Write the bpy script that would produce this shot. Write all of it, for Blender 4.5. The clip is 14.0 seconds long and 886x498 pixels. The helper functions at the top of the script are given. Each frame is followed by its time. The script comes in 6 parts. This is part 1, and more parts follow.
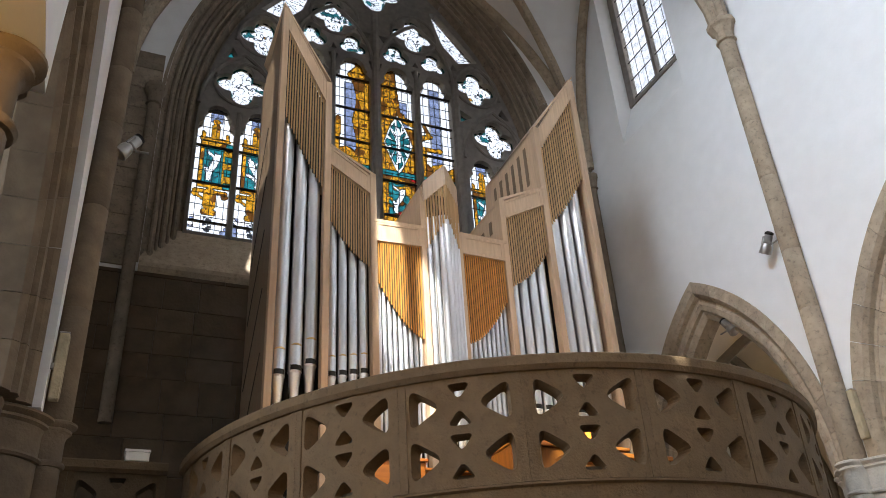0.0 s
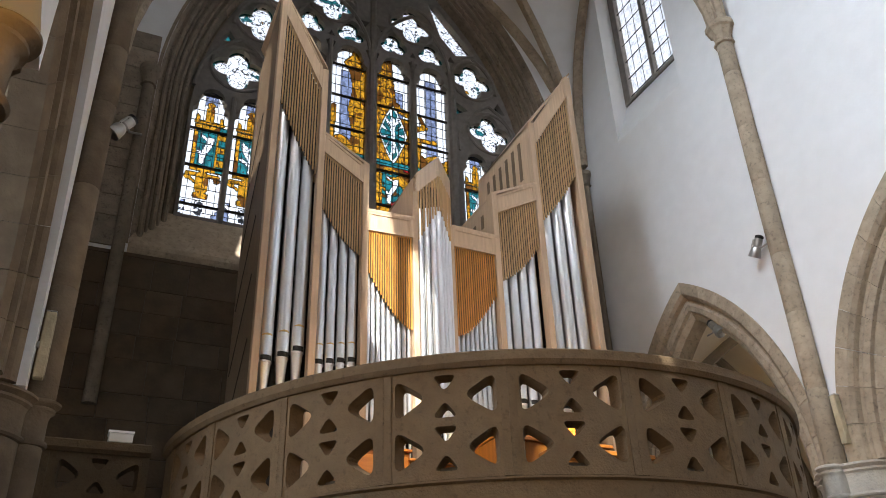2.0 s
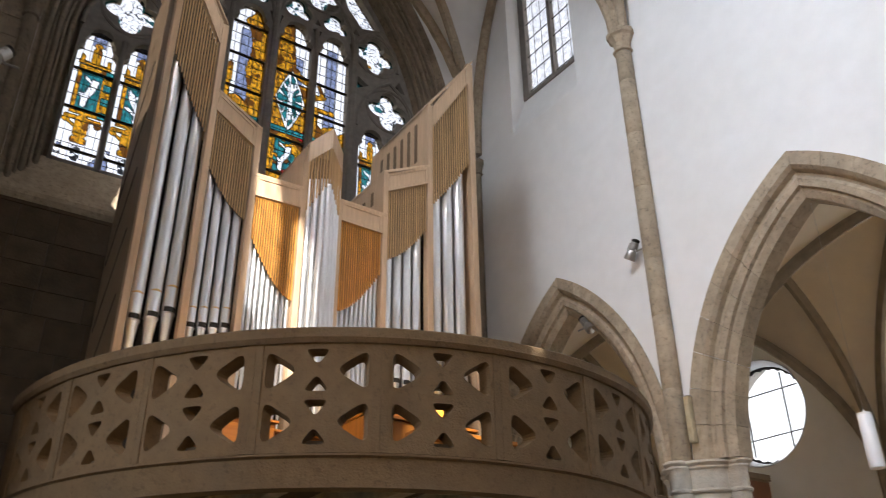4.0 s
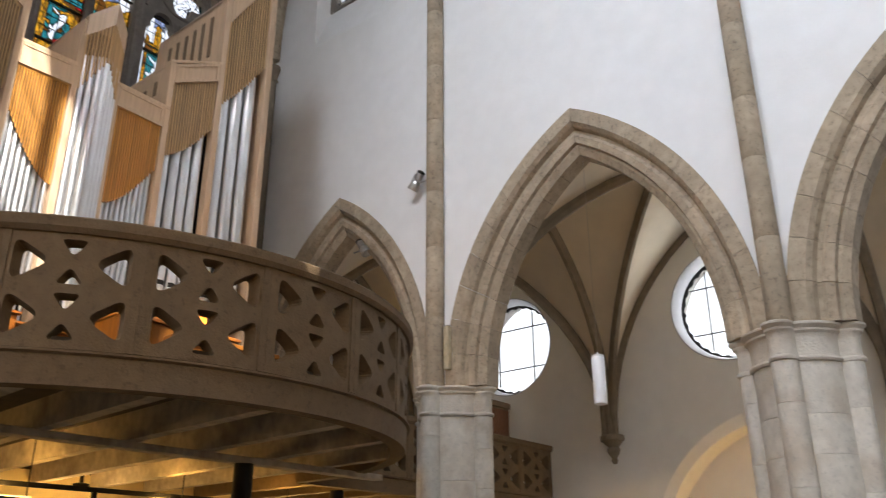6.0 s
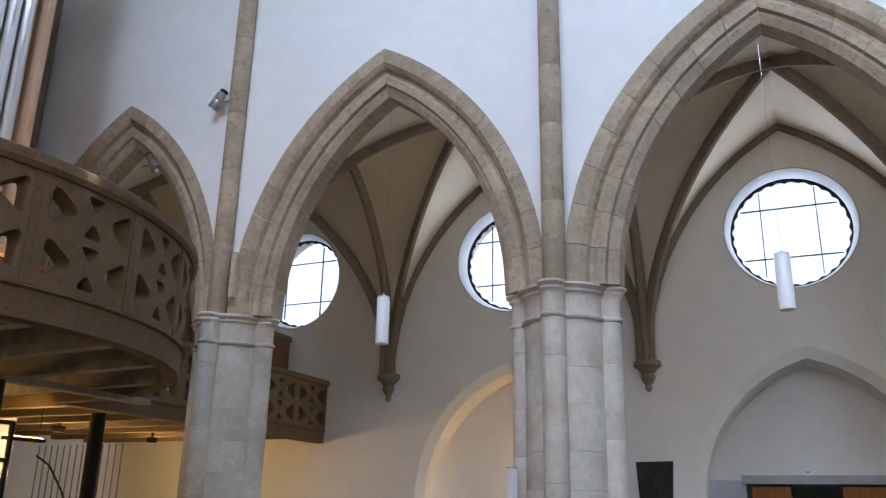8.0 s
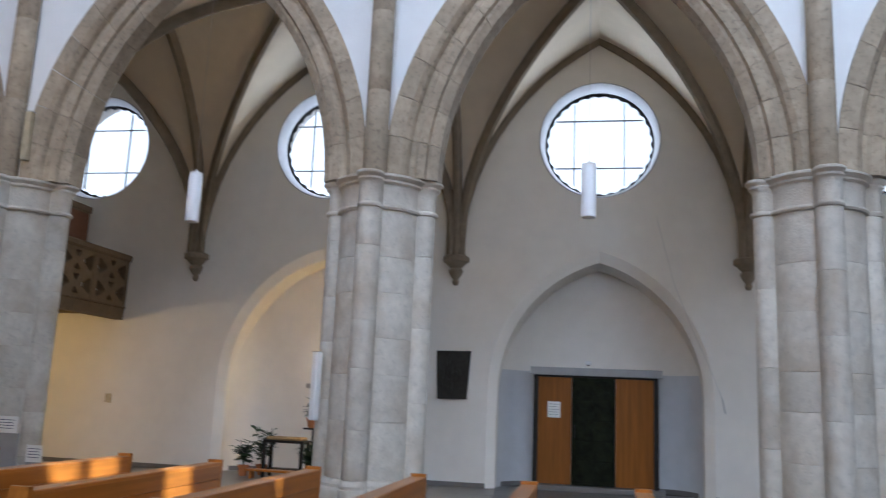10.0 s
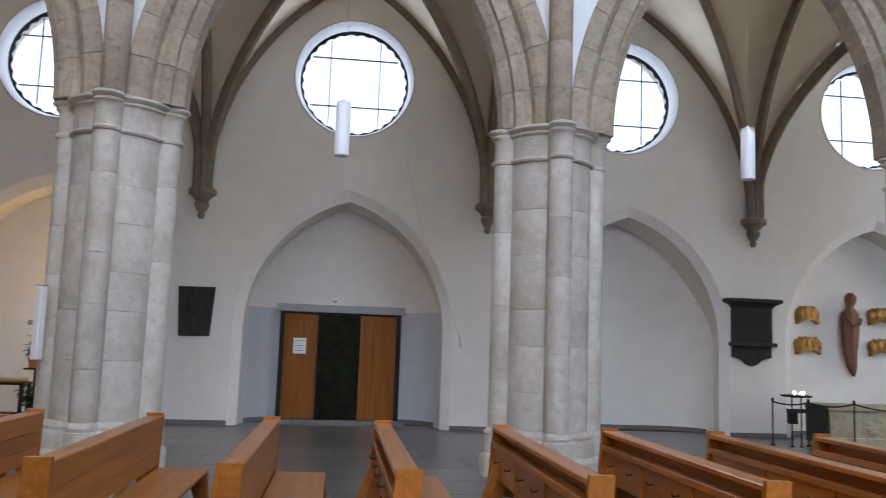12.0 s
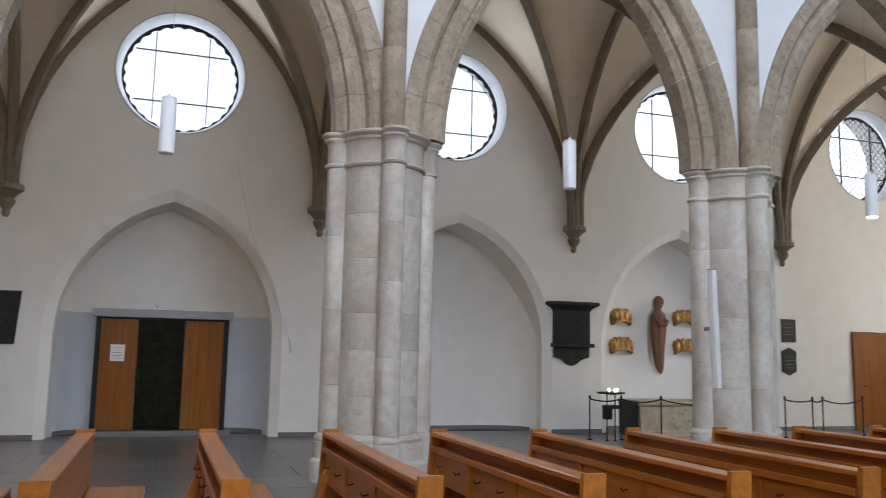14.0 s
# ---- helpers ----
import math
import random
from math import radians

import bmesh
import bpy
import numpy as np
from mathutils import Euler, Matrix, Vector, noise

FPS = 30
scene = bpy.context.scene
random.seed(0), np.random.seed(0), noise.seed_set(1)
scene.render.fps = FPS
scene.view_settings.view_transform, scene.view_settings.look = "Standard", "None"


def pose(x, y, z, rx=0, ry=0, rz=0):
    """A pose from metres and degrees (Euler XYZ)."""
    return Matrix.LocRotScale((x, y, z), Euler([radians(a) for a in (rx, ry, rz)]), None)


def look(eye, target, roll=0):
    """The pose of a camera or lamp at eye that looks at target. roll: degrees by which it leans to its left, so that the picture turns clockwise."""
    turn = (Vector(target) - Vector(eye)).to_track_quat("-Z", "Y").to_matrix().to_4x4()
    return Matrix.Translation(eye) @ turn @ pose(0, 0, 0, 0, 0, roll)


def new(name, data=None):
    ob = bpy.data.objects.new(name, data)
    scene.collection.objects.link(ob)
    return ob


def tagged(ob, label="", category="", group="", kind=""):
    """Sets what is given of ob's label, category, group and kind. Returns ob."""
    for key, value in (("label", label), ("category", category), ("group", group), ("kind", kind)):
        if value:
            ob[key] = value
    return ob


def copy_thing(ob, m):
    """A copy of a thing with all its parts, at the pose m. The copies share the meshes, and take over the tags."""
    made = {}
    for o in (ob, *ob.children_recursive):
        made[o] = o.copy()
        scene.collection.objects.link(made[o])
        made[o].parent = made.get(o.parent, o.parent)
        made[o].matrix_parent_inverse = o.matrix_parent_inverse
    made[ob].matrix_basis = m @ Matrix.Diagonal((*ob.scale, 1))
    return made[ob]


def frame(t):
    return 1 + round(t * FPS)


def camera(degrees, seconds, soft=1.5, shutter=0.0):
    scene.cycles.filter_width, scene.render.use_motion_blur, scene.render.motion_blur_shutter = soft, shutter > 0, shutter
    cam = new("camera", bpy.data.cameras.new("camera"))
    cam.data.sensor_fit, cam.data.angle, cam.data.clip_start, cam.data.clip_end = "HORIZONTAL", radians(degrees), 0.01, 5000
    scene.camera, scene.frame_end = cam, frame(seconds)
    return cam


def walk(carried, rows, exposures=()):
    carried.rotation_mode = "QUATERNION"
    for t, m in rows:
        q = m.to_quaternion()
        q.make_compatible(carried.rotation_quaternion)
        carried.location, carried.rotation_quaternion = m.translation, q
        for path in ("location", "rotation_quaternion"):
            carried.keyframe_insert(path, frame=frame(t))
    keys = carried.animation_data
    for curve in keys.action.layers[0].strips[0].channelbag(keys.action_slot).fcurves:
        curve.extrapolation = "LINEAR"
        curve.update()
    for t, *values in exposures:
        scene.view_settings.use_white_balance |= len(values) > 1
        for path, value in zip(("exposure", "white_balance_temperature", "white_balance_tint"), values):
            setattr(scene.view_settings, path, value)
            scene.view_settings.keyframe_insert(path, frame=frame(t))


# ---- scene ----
cam = camera(56.62, 14.0, soft=0.9, shutter=0.5)
PATH = [
    (0, pose(0, 0, 1.6, 120.00, 3.24, 67.12)),
    (0.5, pose(0, 0, 1.6, 119.82, 3.16, 66.85)),
    (1, pose(0, 0, 1.6, 119.67, 2.90, 66.54)),
    (1.5, pose(0, 0, 1.6, 119.55, 2.45, 66.15)),
    (2, pose(0, 0, 1.6, 119.38, 1.79, 65.57)),
    (4.5, pose(0, 0, 1.6, 116.49, 0.49, 52.18)),
    (5, pose(0, 0, 1.6, 114.90, 0.29, 48.06)),
    (5.5, pose(0, 0, 1.6, 113.28, 0.08, 43.54)),
    (6, pose(0, 0, 1.6, 111.98, 0.18, 39.11)),
    (6.5, pose(0, 0, 1.6, 111.16, -0.17, 35.25)),
    (7, pose(0, 0, 1.6, 110.47, -0.38, 30.43)),
    (9.5, pose(0, 0, 1.6, 102.38, -2.23, 14.96)),
    (10, pose(0, 0, 1.6, 100.44, -2.42, 10.33)),
    (10.5, pose(0, 0, 1.6, 99.09, -2.44, 5.06)),
    (11, pose(0, 0, 1.6, 97.96, -2.42, 0.27)),
    (11.5, pose(0, 0, 1.6, 97.20, -2.27, -3.35)),
    (12, pose(0, 0, 1.6, 96.77, -2.00, -7.06)),
    (12.5, pose(0, 0, 1.6, 96.75, -1.82, -10.26)),
    (13, pose(0, 0, 1.6, 96.99, -1.63, -13.30)),
    (13.5, pose(0, 0, 1.6, 97.22, -1.42, -15.89)),
    (14, pose(0, 0, 1.6, 97.34, -1.12, -18.68)),
]
walk(cam, PATH, ((0, 1.70, 6350, 9), (2.2, 1.69, 6400, 9), (4.5, 1.56, 6700, 12), (6.5, 1.44, 6450, 11), (7.1, 1.39, 5950, 11), (9.5, 1.33, 5450, 10), (11.5, 1.41, 5700, 11), (13, 1.42, 5750, 12), (14, 1.41, 5950, 12)))

# ---- world, sun, large lights ----
world = bpy.data.worlds.new("sky")
scene.world = world
world.use_nodes = True
_wn = world.node_tree.nodes
_sky = _wn.new("ShaderNodeTexSky")
_sky.sky_type = "NISHITA"
_sky.sun_disc = False
_sky.dust_density, _sky.ozone_density = 7.0, 0.4
SUN_WAY = Vector((2.05, -0.95, 1.70)).normalized()      # towards the sun
_sky.sun_elevation = math.asin(SUN_WAY.z)
_sky.sun_rotation = math.atan2(SUN_WAY.x, SUN_WAY.y)
_hsv = _wn.new("ShaderNodeHueSaturation")          # hazy, pale sky
_hsv.inputs["Saturation"].default_value, _hsv.inputs["Value"].default_value = 0.35, 1.5
world.node_tree.links.new(_sky.outputs[0], _hsv.inputs["Color"])
world.node_tree.links.new(_hsv.outputs[0], _wn["Background"].inputs[0])
_wn["Background"].inputs[1].default_value = 0.15


def lamp(name, kind, m, power, color, **more):
    data = bpy.data.lights.new(name, kind)
    data.energy, data.color = power, color
    for key, value in more.items():
        if key == "size":
            data.size = value
        elif key == "size_y":
            data.shape, data.size_y = "RECTANGLE", value
        elif key == "disk":
            data.shape, data.size = "DISK", value
        elif key == "angle":
            data.angle = value
        elif key == "spot":
            data.spot_size, data.spot_blend = value, 0.6
        elif key == "spread":
            data.spread = value
        elif key == "radius":
            data.shadow_soft_size = value
    ob = new(name, data)
    ob.matrix_world = m
    return ob


lamp("sun", "SUN", look(SUN_WAY * 40, (0, 0, 0)), 5.0, (1.0, 0.95, 0.86), angle=radians(0.5))

# ---- plan, in metres ----
BAY = 5.56
YW = 16.0                      # inner face of the aisle wall
YP, YQ = 10.57, -0.95          # the two rows of pillars
YC = 4.86                      # middle of the nave
PIERS = [-8.36, -2.88, 2.66, 8.28, 13.9]
XE = -13.35                    # inner face of the end wall
XEAST = 22.0
NAVE_TOP = 19.2
NICHES = [-5.56, 0.05, 5.75, 11.15]
ROSES = [-10.95, -5.56, 0.03, 5.58, 11.12, 16.7]
CORBELS = [-19.5, -13.9, -8.34, -2.76, 2.79, 8.37, 13.95, 19.53]
BAYS = [(-13.9, -8.36), (-8.36, -2.88), (-2.88, 2.66), (2.66, 8.28), (8.28, 13.9)]

# stand-in sky lamps: clerestory openings, and added before the blank far aisle wall
for _x in (-11.0, -5.6, -0.1, 5.5, 11.1):
    if _x > -8:
        lamp("sky_light", "AREA", look((_x, -0.42, 15.6), (_x, 8, 10.0)), 112, (0.80, 0.88, 1.0), size=1.9, size_y=4.2, spread=radians(105))
    lamp("sky_light", "AREA", look((_x, -6.2, 5.5), (_x, 4, 3.5)), (6, 56, 62, 96, 100)[round((_x + 11) / 5.5)], (0.82, 0.90, 1.0), size=2.4, size_y=4.5, spread=radians(110))
# added fill lamp before the closed east wall, which has no window
lamp("sky_light", "AREA", look((21.8, 4.9, 9.0), (0, 12, 4)), 25, (0.9, 0.95, 1.0), size=6.0, size_y=10.0)
# added lamp at the closed east wall: daylight from the choir into the aisle
lamp("sky_light", "AREA", look((21.8, 11.6, 4.6), (6, 15.6, 3.6)), 135, (1.0, 0.91, 0.77), size=3.0, size_y=4.6, spread=radians(120))
for _x in ROSES[1:]:
    lamp("sky_light", "AREA", look((_x, YW + 0.52, 6.845), (_x, 0, 6.8)), 26, (0.88, 0.94, 1.0), disk=2.14)
lamp("sky_light", "AREA", look((ROSES[0], YW + 0.52, 6.845), (ROSES[0], 0, 6.8)), 13, (0.88, 0.94, 1.0), disk=2.14)


# ---- materials ----
def material(name, base, rough=0.7, metal=0.0, vary=0.15, scale=6.0, stain=None, stain_scale=0.8, stain_amount=0.3,
             bump=0.2, bump_scale=40.0, spread=0.0, stretch=(1, 1, 1), coat=0.0, spec=0.5, pits=0.0):
    mat = bpy.data.materials.new(name)
    mat.use_nodes = True
    nt = mat.node_tree
    n, link = nt.nodes, nt.links.new
    bsdf = n["Principled BSDF"]
    co = n.new("ShaderNodeTexCoord")
    mp = n.new("ShaderNodeMapping")
    mp.inputs["Scale"].default_value = stretch
    link(co.outputs["Object"], mp.inputs[0])
    info = n.new("ShaderNodeObjectInfo")
    add = n.new("ShaderNodeVectorMath")
    link(mp.outputs[0], add.inputs[0])
    mul = n.new("ShaderNodeMath")
    mul.operation = "MULTIPLY"
    mul.inputs[1].default_value = 37.0
    link(info.outputs["Random"], mul.inputs[0])
    link(mul.outputs[0], add.inputs[1])
    fine = n.new("ShaderNodeTexNoise")
    fine.inputs["Scale"].default_value, fine.inputs["Detail"].default_value = scale, 6
    link(add.outputs[0], fine.inputs["Vector"])
    big = n.new("ShaderNodeTexNoise")
    big.inputs["Scale"].default_value, big.inputs["Detail"].default_value = stain_scale, 4
    link(add.outputs[0], big.inputs["Vector"])
    ramp = n.new("ShaderNodeValToRGB")
    lo = [max(0, c * (1 - vary)) for c in base]
    hi = [min(1, c * (1 + vary)) for c in base]
    ramp.color_ramp.elements[0].position, ramp.color_ramp.elements[1].position = 0.3, 0.7
    ramp.color_ramp.elements[0].color, ramp.color_ramp.elements[1].color = (*lo, 1), (*hi, 1)
    link(fine.outputs["Fac"], ramp.inputs[0])
    mix = n.new("ShaderNodeMix")
    mix.data_type = "RGBA"
    ramp2 = n.new("ShaderNodeValToRGB")
    ramp2.color_ramp.elements[0].position, ramp2.color_ramp.elements[1].position = 0.45, 0.75
    ramp2.color_ramp.elements[0].color = (0, 0, 0, 1)
    ramp2.color_ramp.elements[1].color = (stain_amount, stain_amount, stain_amount, 1)
    link(big.outputs["Fac"], ramp2.inputs[0])
    link(ramp2.outputs[0], mix.inputs["Factor"])
    link(ramp.outputs[0], mix.inputs["A"])
    mix.inputs["B"].default_value = (*(stain or [c * 0.6 for c in base]), 1)
    out = mix.outputs["Result"]
    if spread:
        hsv = n.new("ShaderNodeHueSaturation")
        rng = n.new("ShaderNodeMapRange")
        rng.inputs["To Min"].default_value, rng.inputs["To Max"].default_value = 1 - spread, 1 + spread
        link(info.outputs["Random"], rng.inputs["Value"])
        link(rng.outputs[0], hsv.inputs["Value"])
        link(out, hsv.inputs["Color"])
        out = hsv.outputs[0]
    if pits:
        # small dark pits and thin weathered streaks
        pit = n.new("ShaderNodeTexNoise")
        pit.inputs["Scale"].default_value, pit.inputs["Detail"].default_value, pit.inputs["Roughness"].default_value = 16.0, 9, 0.62
        link(add.outputs[0], pit.inputs["Vector"])
        cut = n.new("ShaderNodeValToRGB")
        cut.color_ramp.elements[0].position, cut.color_ramp.elements[1].position = 0.33, 0.45
        cut.color_ramp.elements[0].color, cut.color_ramp.elements[1].color = (1 - pits, 1 - pits, 1 - pits, 1), (1, 1, 1, 1)
        link(pit.outputs["Fac"], cut.inputs[0])
        dark = n.new("ShaderNodeMix")
        dark.data_type, dark.blend_type = "RGBA", "MULTIPLY"
        dark.inputs["Factor"].default_value = 1.0
        link(out, dark.inputs["A"])
        link(cut.outputs[0], dark.inputs["B"])
        out = dark.outputs["Result"]
    link(out, bsdf.inputs["Base Color"])
    bsdf.inputs["Roughness"].default_value, bsdf.inputs["Metallic"].default_value = rough, metal
    bsdf.inputs["Coat Weight"].default_value = coat
    bsdf.inputs["Specular IOR Level"].default_value = spec
    if bump:
        grain = n.new("ShaderNodeTexNoise")
        grain.inputs["Scale"].default_value, grain.inputs["Detail"].default_value = bump_scale, 5
        link(add.outputs[0], grain.inputs["Vector"])
        bp = n.new("ShaderNodeBump")
        bp.inputs["Strength"].default_value, bp.inputs["Distance"].default_value = bump, 0.02
        link(grain.outputs["Fac"], bp.inputs["Height"])
        link(bp.outputs[0], bsdf.inputs["Normal"])
    return mat


M = {}
M["plaster"] = material("white_plaster", (0.76, 0.77, 0.78), 0.9, vary=0.03, scale=3, stain=(0.66, 0.65, 0.62), stain_scale=0.35, stain_amount=0.35, bump=0.12, bump_scale=18)
M["cream"] = material("cream_plaster", (0.80, 0.70, 0.555), 0.92, vary=0.04, scale=3, stain=(0.62, 0.53, 0.42), stain_scale=0.4, stain_amount=0.35, bump=0.12, bump_scale=18)
M["aisle"] = material("aisle_plaster", (0.79, 0.757, 0.70), 0.92, vary=0.03, scale=3, stain=(0.68, 0.655, 0.61), stain_scale=0.35, stain_amount=0.4, bump=0.14, bump_scale=18)
M["pale_stone"] = material("pale_limestone", (0.57, 0.535, 0.47), 0.85, vary=0.10, scale=9, stain=(0.36, 0.275, 0.185), stain_scale=2.0, stain_amount=0.62, bump=0.4, bump_scale=34, spread=0.10, pits=0.16)
M["arch_stone"] = material("brown_sandstone", (0.385, 0.315, 0.230), 0.88, vary=0.14, scale=8, stain=(0.20, 0.165, 0.125), stain_scale=2.2, stain_amount=0.5, bump=0.45, bump_scale=30, spread=0.10, pits=0.28)
# brown sandstone copy with the south arcade's shade put into its colour
M["shaded_south_stone"] = material("shaded_brown_sandstone", (0.165, 0.122, 0.080), 0.88, vary=0.2, scale=5, stain=(0.11, 0.085, 0.06), stain_scale=1.4, stain_amount=0.6, bump=0.4, bump_scale=28, spread=0.16)
M["rib"] = material("rib_stone", (0.25, 0.205, 0.15), 0.9, vary=0.15, scale=6, bump=0.3, spread=0.06)
M["tracery"] = material("tracery_stone", (0.19, 0.175, 0.158), 0.9, vary=0.15, scale=8, bump=0.3)
# brown ashlar, made darker still to carry the end wall's shade
M["end_stone"] = material("shaded_end_wall_ashlar", (0.080, 0.053, 0.030), 0.9, vary=0.22, scale=4, stain=(0.13, 0.10, 0.07), stain_scale=1.0, stain_amount=0.6, bump=0.4, bump_scale=22, spread=0.15)
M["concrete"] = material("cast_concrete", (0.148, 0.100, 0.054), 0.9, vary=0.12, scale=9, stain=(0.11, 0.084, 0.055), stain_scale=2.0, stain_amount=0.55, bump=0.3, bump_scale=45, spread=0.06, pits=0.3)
M["joist"] = material("grey_concrete_joist", (0.46, 0.40, 0.32), 0.9, vary=0.2, scale=9, stain=(0.12, 0.10, 0.08), stain_scale=2.5, stain_amount=0.6, bump=0.3, bump_scale=45)
# concrete darkened for the deep shade between the joists
M["deck"] = material("shaded_deck_underside", (0.055, 0.043, 0.032), 0.9, vary=0.2, scale=7, bump=0.3)
M["floor"] = material("grey_floor_slabs", (0.115, 0.108, 0.10), 0.28, vary=0.16, scale=2.5, stain=(0.085, 0.078, 0.07), stain_scale=0.7, stain_amount=0.5, bump=0.05, bump_scale=25, spread=0.12)
# sandstone copy with some of the window wall's shade in its tone
M["jamb"] = material("shaded_jamb_stone", (0.27, 0.22, 0.165), 0.88, vary=0.2, scale=5, stain=(0.14, 0.11, 0.08), stain_scale=1.4, stain_amount=0.55, bump=0.4, bump_scale=28, spread=0.16, pits=0.4)
M["reveal"] = material("grey_reveal", (0.45, 0.45, 0.47), 0.8, vary=0.05, bump=0.1)
M["joint"] = material("dark_mortar", (0.10, 0.09, 0.08), 0.95, vary=0.1)
M["skirting"] = material("grey_skirting", (0.17, 0.16, 0.15), 0.7, vary=0.12)
M["oak"] = material("pale_oak", (0.54, 0.39, 0.26), 0.5, vary=0.12, scale=3, stain=(0.50, 0.35, 0.22), stain_scale=1.5, stain_amount=0.4, bump=0.08, bump_scale=30, spread=0.06, stretch=(8, 8, 0.7))
M["slat"] = material("oak_slat", (0.48, 0.31, 0.145), 0.42, vary=0.15, scale=3, bump=0.05, spread=0.12, stretch=(8, 8, 0.7))
M["gold_slat"] = material("golden_oak_slat", (0.56, 0.25, 0.045), 0.35, vary=0.15, scale=3, bump=0.05, spread=0.12, stretch=(8, 8, 0.7))
# dark oak; on the organ's left side it carries that side's shade
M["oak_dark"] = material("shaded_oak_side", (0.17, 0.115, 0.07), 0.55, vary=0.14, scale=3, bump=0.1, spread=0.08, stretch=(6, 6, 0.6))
M["pew"] = material("honey_pew_wood", (0.42, 0.155, 0.022), 0.30, vary=0.2, scale=2.2, stain=(0.28, 0.095, 0.02), stain_scale=1.2, stain_amount=0.55, bump=0.05, bump_scale=30, spread=0.12, stretch=(9, 0.5, 9), coat=0.12, spec=0.4)
M["door_wood"] = material("brown_door_veneer", (0.23, 0.080, 0.009), 0.5, vary=0.2, scale=2.0, stain=(0.15, 0.05, 0.01), stain_amount=0.5, bump=0.04, spread=0.06, stretch=(8, 8, 0.5), spec=0.2)
M["tin"] = material("pipe_tin", (0.76, 0.77, 0.79), 0.33, metal=1.0, vary=0.04, scale=3, bump=0.0, spread=0.06)
M["lip"] = material("polished_lip", (0.85, 0.85, 0.86), 0.35, metal=1.0, vary=0.04, bump=0.0)
M["brass"] = material("brass_edge", (0.75, 0.50, 0.20), 0.3, metal=1.0, vary=0.06, bump=0.0)
# black for the organ's inner shade, pipe mouths and side joints
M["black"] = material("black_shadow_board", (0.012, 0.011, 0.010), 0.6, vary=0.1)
M["iron"] = material("blackened_iron", (0.02, 0.019, 0.018), 0.55, metal=0.2, vary=0.2, spec=0.25)
M["slate"] = material("black_slate_relief", (0.030, 0.029, 0.026), 0.5, vary=0.25, scale=9, bump=0.5, bump_scale=20, spec=0.2)
M["bronze"] = material("dark_bronze_relief", (0.010, 0.012, 0.007), 0.4, metal=0.0, vary=0.5, scale=7, stain=(0.022, 0.024, 0.010), stain_scale=4, stain_amount=0.6, bump=0.9, bump_scale=16, spec=0.05)
M["white"] = material("white_enamel", (0.82, 0.82, 0.82), 0.4, vary=0.02, bump=0.0)
M["opal"] = material("opal_lamp_glass", (0.86, 0.87, 0.90), 0.35, vary=0.02, bump=0.0)
M["steel"] = material("steel_fitting", (0.45, 0.44, 0.42), 0.3, metal=0.9, vary=0.1, bump=0.0)
M["gilt"] = material("gilded_carving", (0.36, 0.19, 0.045), 0.36, metal=0.65, vary=0.3, scale=12, stain=(0.12, 0.06, 0.02), stain_scale=7, stain_amount=0.7, bump=0.5, bump_scale=25)
M["carved"] = material("red_brown_carved_wood", (0.17, 0.065, 0.027), 0.5, vary=0.3, scale=8, bump=0.4, stretch=(5, 5, 1))
M["sandstone"] = material("yellow_sandstone", (0.47, 0.40, 0.27), 0.9, vary=0.18, scale=7, bump=0.6, bump_scale=18)
M["paper"] = material("white_paper", (0.85, 0.85, 0.83), 0.8, vary=0.02, bump=0.0)
M["ink"] = material("printed_ink", (0.10, 0.10, 0.16), 0.8, vary=0.05, bump=0.0)
M["leaf"] = material("dark_green_leaf", (0.022, 0.05, 0.018), 0.45, vary=0.35, scale=10, bump=0.1, spread=0.3)
M["terracotta"] = material("terracotta", (0.42, 0.16, 0.06), 0.8, vary=0.15)
M["yellow_wall"] = material("ochre_plaster", (0.72, 0.56, 0.30), 0.9, vary=0.05, scale=3, bump=0.1)
M["grey_board"] = material("grey_board", (0.32, 0.32, 0.32), 0.6, vary=0.06)
M["straw"] = material("straw_cushion", (0.38, 0.25, 0.11), 0.85, vary=0.15, scale=20)


def emissive(name, color, strength):
    mat = bpy.data.materials.new(name)
    mat.use_nodes = True
    b = mat.node_tree.nodes["Principled BSDF"]
    b.inputs["Base Color"].default_value = (*color, 1)
    b.inputs["Emission Color"].default_value = (*color, 1)
    b.inputs["Emission Strength"].default_value = strength
    return mat


M["glow"] = emissive("warm_lamp_glow", (1.0, 0.62, 0.18), 2.0)
M["lamp_white"] = emissive("lit_lamp_end", (1.0, 0.86, 0.62), 6.0)
M["flame"] = emissive("candle_flame", (1.0, 0.85, 0.45), 25.0)


